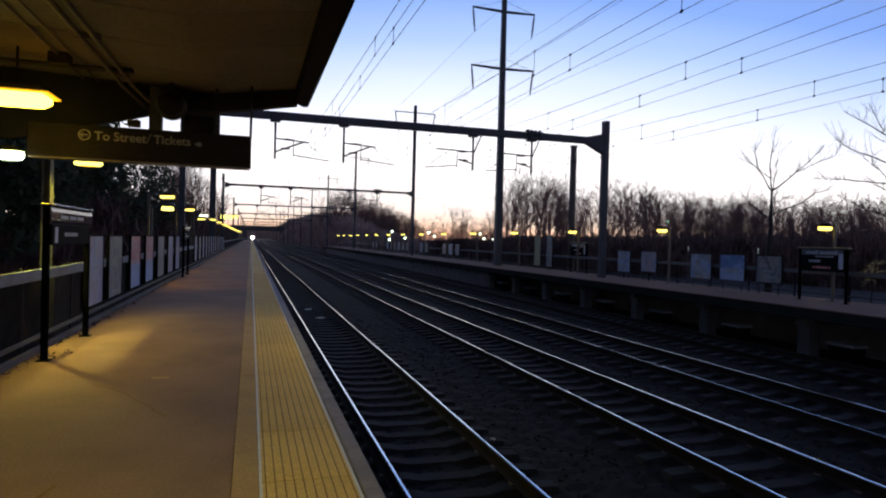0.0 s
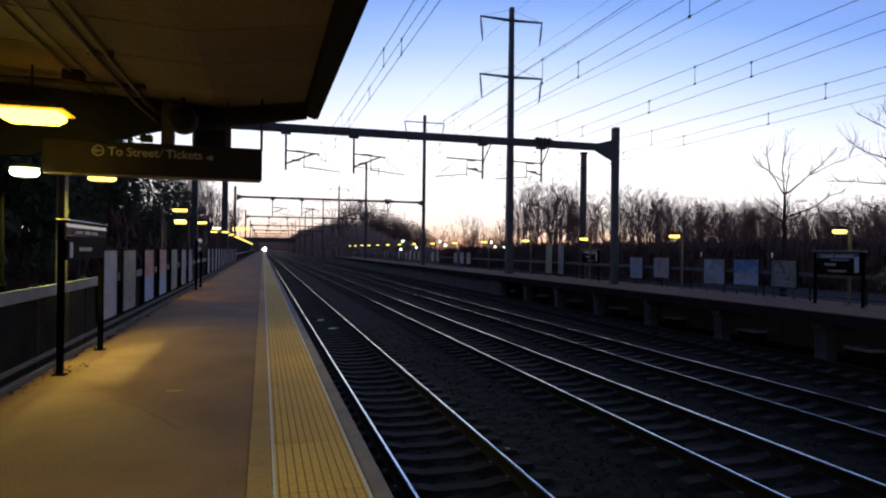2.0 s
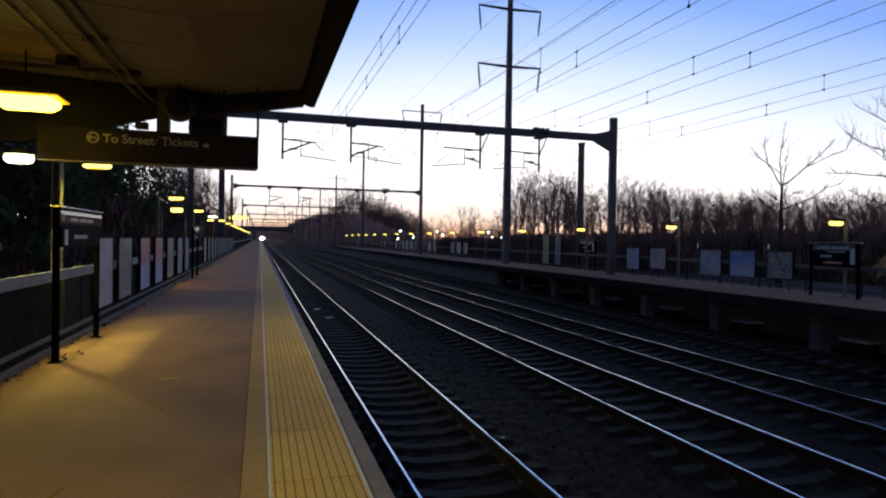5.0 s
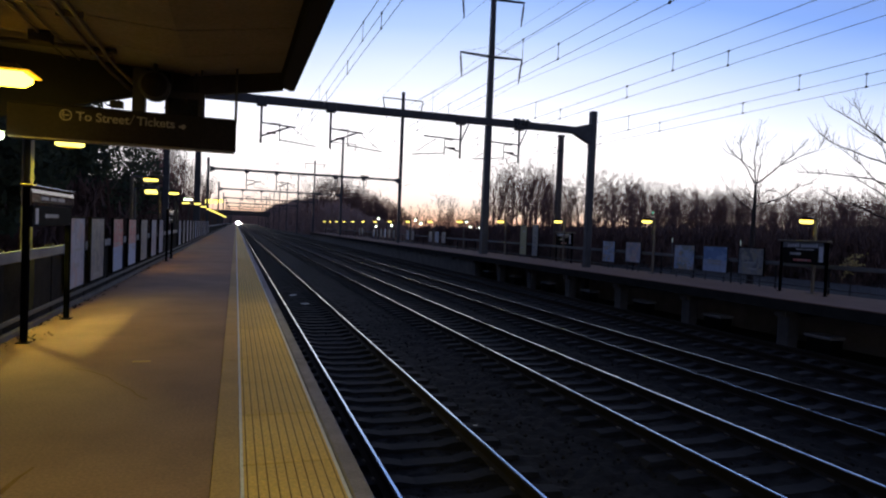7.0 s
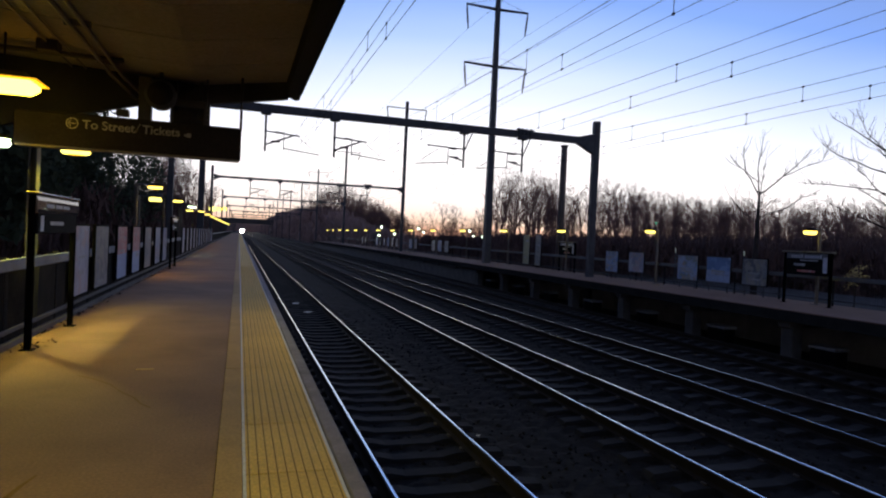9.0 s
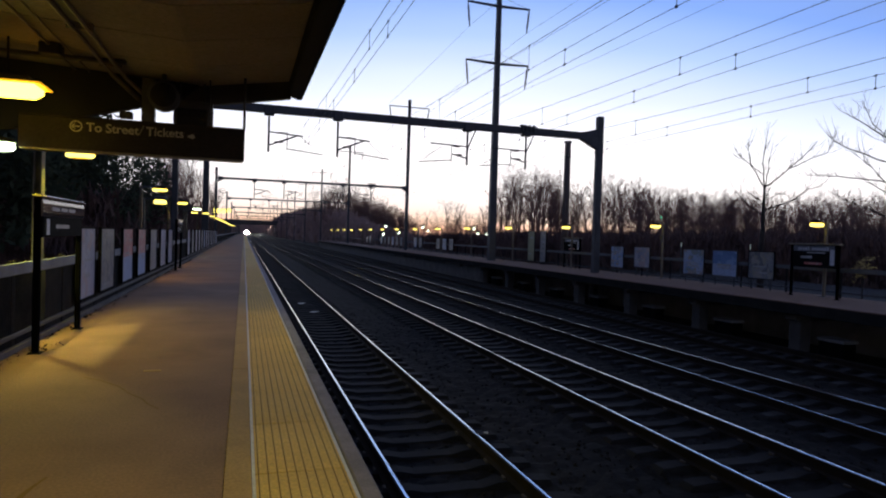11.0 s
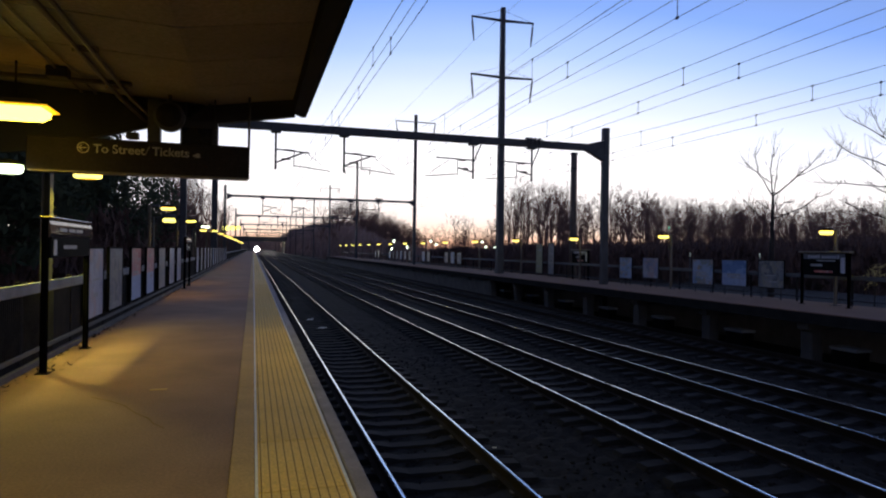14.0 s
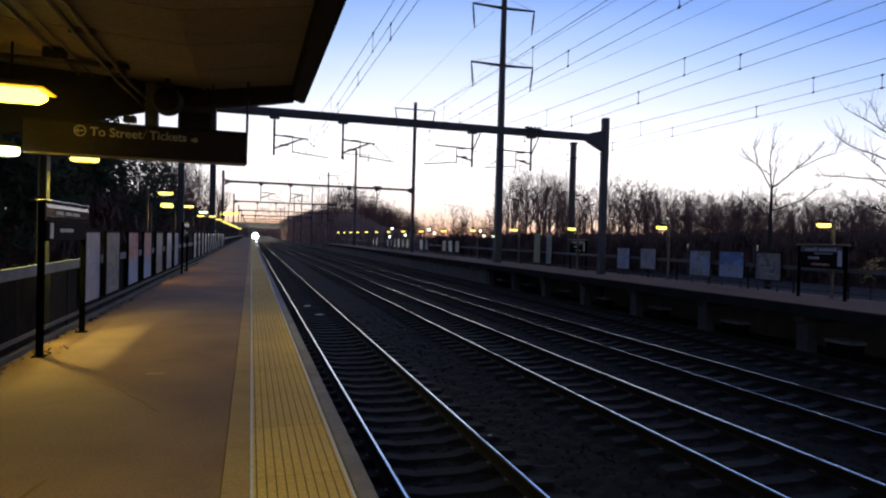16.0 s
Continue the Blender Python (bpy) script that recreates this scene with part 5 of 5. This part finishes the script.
limb_tree(28.0, 29.3, 23, ([(0.0, 0, 0), (0.03, 0.02, 3.4), (0.06, 0, 6.75)], [0.20, 0.14, 0.06]), [
    ([(0.06, 0, 6.7), (-0.05, 0.1, 8.1), (0.32, 0.1, 10.4)], 0.075), ([(0.10, 0, 6.7), (0.16, -0.1, 7.7), (0.24, -0.2, 8.9)], 0.05),
    ([(0.04, 0, 6.7), (-1.25, -0.3, 7.85), (-1.5, -0.3, 9.3)], 0.06), ([(-0.1, 0, 7.4), (-0.9, 0.3, 8.05), (-1.45, 0.4, 8.5)], 0.035),
    ([(0.08, 0, 6.7), (0.65, 0, 7.1), (2.0, 0.2, 7.9), (3.3, 0.3, 8.85), (4.0, 0.3, 9.6)], 0.085), ([(2.0, 0.2, 7.9), (3.1, -0.2, 8.5), (4.1, -0.4, 8.9), (4.4, -0.5, 9.6)], 0.045),
    ([(0.05, 0, 5.4), (1.8, -0.4, 6.1), (2.7, -0.5, 6.7), (3.6, -0.6, 6.9)], 0.08), ([(0.5, 0, 6.0), (1.4, 0.5, 6.4), (2.5, 0.7, 6.4)], 0.04),
    ([(0.03, 0, 5.8), (-0.9, 0.2, 6.4)], 0.04), ([(0.03, 0, 5.1), (-1.3, -0.3, 5.6), (-2.3, -0.5, 6.3)], 0.05), ([(0.04, 0, 5.6), (0.5, 0.3, 6.2), (0.9, 0.4, 6.9)], 0.035)],
    2.4, "slender leafless tree with forked spreading branches")
limb_tree(32.6, 24.0, 34, ([(0.3, 0, 0), (0.25, 0, 3.0), (0.15, 0, 5.6), (-0.1, 0, 8.1)], [0.26, 0.21, 0.15, 0.07]), [
    ([(-0.1, 0, 8.1), (-1.6, 0.1, 8.75), (-3.6, 0.2, 9.6), (-5.2, 0.3, 10.2)], 0.09), ([(0.0, 0, 7.1), (-1.5, -0.2, 7.5), (-3.8, -0.3, 7.95), (-5.4, -0.3, 8.25), (-6.5, -0.4, 8.7)], 0.085),
    ([(0.1, 0, 5.7), (-1.85, 0.3, 6.8), (-2.8, 0.3, 7.5), (-3.8, 0.4, 8.05)], 0.06), ([(0.1, 0, 6.2), (-2.3, 0.1, 6.8), (-4.7, 0.3, 6.9), (-6.8, 0.4, 6.85)], 0.075),
    ([(0.15, 0, 5.2), (-1.35, -0.2, 5.75), (-2.8, -0.3, 6.3), (-4.45, -0.3, 6.9)], 0.065), ([(0.2, 0, 4.5), (-2.6, 0.2, 5.25), (-4.1, 0.2, 5.65), (-5.4, 0.3, 6.1)], 0.07),
    ([(-0.1, 0, 8.1), (0.1, 0.2, 9.2), (0.0, 0.3, 10.6)], 0.08), ([(-1.6, 0.1, 8.75), (-2.4, 0.6, 9.7), (-2.8, 0.8, 10.6)], 0.04), ([(-1.5, -0.2, 7.5), (-2.6, -0.6, 8.3), (-3.6, -0.7, 9.0)], 0.04),
    ([(-0.1, 0, 7.9), (-1.2, -0.3, 9.3), (-1.9, -0.4, 10.8)], 0.05)],
    2.6, "leafless tree with long thin spreading branches")


def joined(name, items, variants, material, label, category):
    """Many copies of a few tree shapes joined into one wood."""
    allv, allf, count = [], [], 0
    for k, x, y, s, a, z in items:
        v, f = variants[k]
        c, sn = math.cos(a) * s, math.sin(a) * s
        m = np.array([[c, sn, 0], [-sn, c, 0], [0, 0, s]])
        allv.append(v @ m + (x, y, z))
        allf += [tuple(i + count for i in q) for q in f]
        count += len(v)
    ob = new(name, raw_mesh(name, np.concatenate(allv).tolist(), allf, material))
    return tagged(ob, label, category, kind="stuff")


def make_woods():
    rnd = random.Random(77)
    variants = []
    for s in range(5):
        v, f, _ = branch_mesh(100 + s, 12.0, 0.50, 4, 0.20, 0, 0.38, (11, 6, 4), rmin=0.014, reach=0.58, tipsegs=1)
        variants.append((np.array(v), f))
    for s in range(4):
        v, f, _ = branch_mesh(160 + s, 12.0, 0.50, 4, 0.17, 0, 0.34, (10, 6, 3), rmin=0.020, reach=0.6, tipsegs=1)
        variants.append((np.array(v), f))
    items = []
    for i in range(490):
        az = rnd.uniform(21.6, 62)
        if az < 34 and rnd.random() < 0.42:
            continue
        d = rnd.uniform(92, 125) if i % 9 < 3 else rnd.uniform(118, 180)
        el = np.interp(az, [20, 21.5, 23, 25, 27, 28, 30, 33, 36, 40, 50, 60], [3.6, 4.6, 5.2, 5.5, 4.9, 3.9, 4.7, 4.6, 3.8, 3.6, 3.4, 3.3]) * (0.62 + 0.40 * rnd.random() ** 0.8)
        h = d * math.tan(radians(el)) + 3.3
        items.append((rnd.randrange(5) if d < 118 else 5 + rnd.randrange(4), d * math.sin(radians(az)), d * math.cos(radians(az)), h / 12.0, rnd.random() * 6.28, -1.75))
    for i in range(34):
        az = rnd.uniform(14.5, 21.8)
        d = rnd.uniform(125, 190)
        h = d * math.tan(radians(rnd.uniform(0.7, 1.9))) + 3.3
        items.append((5 + rnd.randrange(4), d * math.sin(radians(az)), d * math.cos(radians(az)), h / 12.0, rnd.random() * 6.28, -1.75))
    for i in range(7):
        az = 17.0 + 0.62 * i + rnd.uniform(-0.2, 0.2)
        d = rnd.uniform(110, 180)
        h = d * math.tan(radians(rnd.uniform(1.6, 3.6))) + 3.3
        items.append((rnd.randrange(5), d * math.sin(radians(az)), d * math.cos(radians(az)), h / 12.0, rnd.random() * 6.28, -1.75))
    for i in range(190):
        az = rnd.uniform(9, 24) if i < 80 else rnd.uniform(9, 15)
        if 14.5 < az < 21 and rnd.random() < 0.5:
            continue
        d = rnd.uniform(190, 260)
        el = np.interp(az, [8, 11, 13.5, 16, 20, 26], [2.9, 2.5, 1.9, 0.75, 0.8, 1.6]) * rnd.uniform(0.75, 1.05)
        items.append((5 + rnd.randrange(4), d * math.sin(radians(az)), d * math.cos(radians(az)), (d * math.tan(radians(el)) + 3.3) / 12.0, rnd.random() * 6.28, -1.75))
    for i in range(30):
        az = rnd.uniform(4.5, 9.5)
        d = rnd.uniform(200, 280)
        el = np.interp(az, [4.5, 6.5, 9.5], [2.9, 4.1, 3.4]) * rnd.uniform(0.8, 1.03)
        items.append((rnd.randrange(5), 6 + d * math.sin(radians(az)), d * math.cos(radians(az)), (d * math.tan(radians(el)) + 3.3) / 12.0, rnd.random() * 6.28, -1.75))
    for i in range(26):
        az = rnd.uniform(-7.0, -1.8)
        d = min(400, rnd.uniform(9, 14) / math.sin(radians(-az)))
        el = np.interp(az, [-7, -4, -2], [6.0, 5.0, 2.5]) * rnd.uniform(0.7, 1.05)
        items.append((rnd.randrange(5), d * math.sin(radians(az)), d * math.cos(radians(az)), (d * math.tan(radians(el)) + 3.3) / 12.0, rnd.random() * 6.28, -1.75))
    joined("bare_woods", items, variants, M_TWIG, "distant leafless winter woods against the dusk sky", "woods")
    # scrub and hedge at the foot of the woods, and the dense thicket by the line
    shapes = []
    for s in range(4):
        tips = []
        r2 = random.Random(s)
        for _ in range(80):
            u, w, t = r2.random() ** 0.5, r2.random() * 6.28, r2.random()
            rr = u * (1 - 0.55 * t ** 2)
            tips.append(Vector((1.6 * rr * math.cos(w), 1.6 * rr * math.sin(w), 2.6 * t)))
        v, f = sprig_mesh(s + 9, tips, 6)
        shapes.append((np.array(v), f))
    items = []
    for i in range(250):
        az = rnd.uniform(15, 64)
        d = rnd.uniform(60, 110)
        if d * math.sin(radians(az)) < 27:
            continue
        el = np.interp(az, [15, 20, 30, 45, 62], [0.25, 0.5, 0.9, 1.4, 1.7]) * rnd.uniform(0.6, 1.1)
        h = d * math.tan(radians(el)) + 3.3
        items.append((rnd.randrange(4), d * math.sin(radians(az)), d * math.cos(radians(az)), h / 2.9, rnd.random() * 6.28, -1.75))
    for i in range(90):
        az = rnd.uniform(-16, -1.6)
        d = min(420, rnd.uniform(9, 16) / math.sin(radians(-az)))
        el = np.interp(az, [-16, -12, -6, -3, -1], [4.5, 3.4, 3.0, 1.2, 0.3]) * rnd.uniform(0.6, 1.0)
        h = d * math.tan(radians(el)) + 3.3
        items.append((rnd.randrange(4), d * math.sin(radians(az)), d * math.cos(radians(az)), h / 2.9, rnd.random() * 6.28, -1.75))
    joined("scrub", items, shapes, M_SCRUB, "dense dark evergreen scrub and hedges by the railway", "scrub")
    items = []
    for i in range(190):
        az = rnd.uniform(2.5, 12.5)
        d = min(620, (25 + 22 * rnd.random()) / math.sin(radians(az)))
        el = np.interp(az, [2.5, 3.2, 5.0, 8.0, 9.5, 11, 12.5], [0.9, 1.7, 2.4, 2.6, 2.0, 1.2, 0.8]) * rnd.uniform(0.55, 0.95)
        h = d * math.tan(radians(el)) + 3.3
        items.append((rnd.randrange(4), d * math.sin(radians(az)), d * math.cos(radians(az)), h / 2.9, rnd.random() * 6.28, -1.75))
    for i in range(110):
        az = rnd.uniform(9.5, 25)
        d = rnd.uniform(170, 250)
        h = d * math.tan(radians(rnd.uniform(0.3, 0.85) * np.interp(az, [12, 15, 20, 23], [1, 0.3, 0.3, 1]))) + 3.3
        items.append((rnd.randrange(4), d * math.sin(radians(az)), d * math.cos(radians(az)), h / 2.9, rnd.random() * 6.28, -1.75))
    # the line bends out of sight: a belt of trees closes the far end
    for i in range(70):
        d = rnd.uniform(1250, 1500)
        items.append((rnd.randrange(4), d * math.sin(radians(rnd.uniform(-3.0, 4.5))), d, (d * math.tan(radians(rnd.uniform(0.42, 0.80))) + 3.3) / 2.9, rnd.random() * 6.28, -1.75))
    # same shapes as the scrub, in the paler colour that imitates haze
    joined("thicket", items, shapes, M_HAZED_BRUSH, "leafless thicket beside the line, coloured pale as if hazed", "thicket")


make_woods()


def evergreen(x, y, seed, height, label, per=26, size=0.3):
    t = thing("evergreen_tree", label, "tree", "dark trees behind the near platform", "", (x, y, -1.75))
    v, f, tips = branch_mesh(seed, height, 1.15, 4, 0.2, 0, 0.12, (16, 6, 4, 3), sag=0.03)
    ob = new("trunk", raw_mesh("trunk", v, f, M_DARKBARK))
    ob.parent = t
    v, f = leaf_mesh(seed, tips, size, per, 0.26)
    ob = new("crown", raw_mesh("crown", v, f, M_LEAF))
    ob.parent = t


for i, (x, y, h) in enumerate([(-10.0, 14.5, 9.0), (-12.0, 22.0, 10.5), (-12.0, 30.0, 10.5), (-15.0, 38.0, 12.0), (-18.0, 27.0, 13.0), (-14.5, 46.0, 10.5), (-12.0, 7.0, 10.0), (-19.5, 52.0, 13.0)]):
    evergreen(x, y, 300 + i, h, "dense dark evergreen tree beyond the fence")
for i, (x, y, h) in enumerate([(-10.2, 52.0, 7.6), (-9.8, 60.0, 8.2), (-11.5, 66.0, 9.0)]):
    evergreen(x, y, 400 + i, h, "thin dark evergreen with sky between its boughs", per=6, size=0.20)


# shrub whose bright yellow leaves imitate lamplight falling on them
shrub = thing("shrub", "small shrub beside the lot, leaves coloured yellow as if lamplit", "shrub", "", "", (23.0, 18.9, -1.0))
v, f, tips = branch_mesh(61, 2.0, 0.6, 3, 0.04, 0, 0.55, (7, 5, 3), reach=0.5)
ob = new("stem", raw_mesh("stem", v, f, M_DARKBARK))
ob.parent = shrub
v, f = leaf_mesh(61, tips, 0.06, 6, 0.07)
ob = new("foliage", raw_mesh("foliage", v, f, M_LAMPLIT_SHRUB))
ob.parent = shrub


# ---- a road bridge over the line, far ahead ----
def make_bridge():
    g = thing("road_bridge", "dark road bridge crossing the line far ahead", "bridge")
    y = 452.0
    boxpart("deck", M_PIER, g, -70, 90, y - 5, y + 5, 7.0, 8.0, 0.1)
    for s in (-5.0, 4.7):
        boxpart("parapet", M_PIER, g, -70, 90, y + s, y + s + 0.3, 8.0, 9.1, 0.05)
    for k in range(5):
        boxpart("girder", M_STEEL, g, -70, 90, y - 4.2 + 2.0 * k, y - 3.9 + 2.0 * k, 5.9, 7.0)
    for x in (-9.0, 21.0):
        boxpart("abutment", M_PIER, g, x - 1.0, x + 1.0, y - 4.5, y + 4.5, -1.75, 5.9, 0.1)
    for x0, x1 in ((-70, -10), (22, 90)):
        boxpart("embankment", M_EARTH, g, x0, x1, y - 6, y + 6, -1.75, 5.9, 0.3)


make_bridge()


# ---- the train, far down the line on the near track ----
def make_train():
    t = thing("train", "approaching silver passenger train with blazing headlights", "train")
    bm = bmesh.new()
    prof = [(-1.5, 0.25), (-1.52, 2.6), (-1.25, 3.6), (-0.7, 3.95), (0.7, 3.95), (1.25, 3.6), (1.52, 2.6), (1.5, 0.25)]
    rings = []
    for y, sx, z0, z1 in ((0.0, 0.55, 0.5, 1.7), (0.5, 0.85, 0.3, 2.6), (2.2, 1.0, 0.25, 3.95), (20.0, 1.0, 0.25, 3.95)):
        rings.append([bm.verts.new((x * sx, y, z0 + (z - 0.25) / 3.7 * (z1 - z0))) for x, z in prof])
    for a, b in zip(rings, rings[1:]):
        for i in range(8):
            bm.faces.new((a[i], a[(i + 1) % 8], b[(i + 1) % 8], b[i]))
    bm.faces.new(rings[0])
    bm.faces.new(rings[-1][::-1])
    body = part("power_car", bm, M_TRAIN, t)
    bm = bmesh.new()
    vs = [bm.verts.new(p) for p in ((-0.95, 0.80, 2.55), (0.95, 0.80, 2.55), (1.05, 1.75, 3.45), (-1.05, 1.75, 3.45))]
    bm.faces.new(vs)
    bmesh.ops.solidify(bm, geom=bm.faces[:], thickness=0.05)
    part("windscreen", bm, M_GLASS, body)
    for k in range(4):
        y = 21 + 27 * k
        bm = bmesh.new()
        extrude_profile(bm, prof, y, y + 26)
        coach = part("coach", bm, M_TRAIN, t)
        for s in (-1, 1):
            boxpart("window_band", M_GLASS, coach, s * 1.5 - 0.03, s * 1.5 + 0.03, y + 1.5, y + 24.5, 1.9, 2.6, 0.01)
    # headlight discs far over true size, so their shape gives the glare
    for x in (-0.72, 0.72):
        bm = bmesh.new()
        tube(bm, [(x, -0.12, 1.4), (x, 0.3, 1.4)], 0.78, 16)
        part("headlight", bm, M_BEAM, t, "blazing white headlight")
    bm = bmesh.new()
    tube(bm, [(0, -0.02, 2.1), (0, 0.6, 2.1)], 0.78, 16)
    part("headlight", bm, M_BEAM, t, "blazing white headlight")
    for k in range(5):
        for dy in (3.0, 17.0):
            for s in (-1, 1):
                tubepart("wheel", M_RAILSIDE, t, [(s * 0.70, 25 * k + dy, 0.46), (s * 0.80, 25 * k + dy, 0.46)], 0.46, 16)
    return t


train = make_train()


def motions():
    walk(train, [(s, pose(TRACKS[0], 1000 - 35.0 * s, RAIL_Z)) for s in range(0, 17, 2)])


motions()
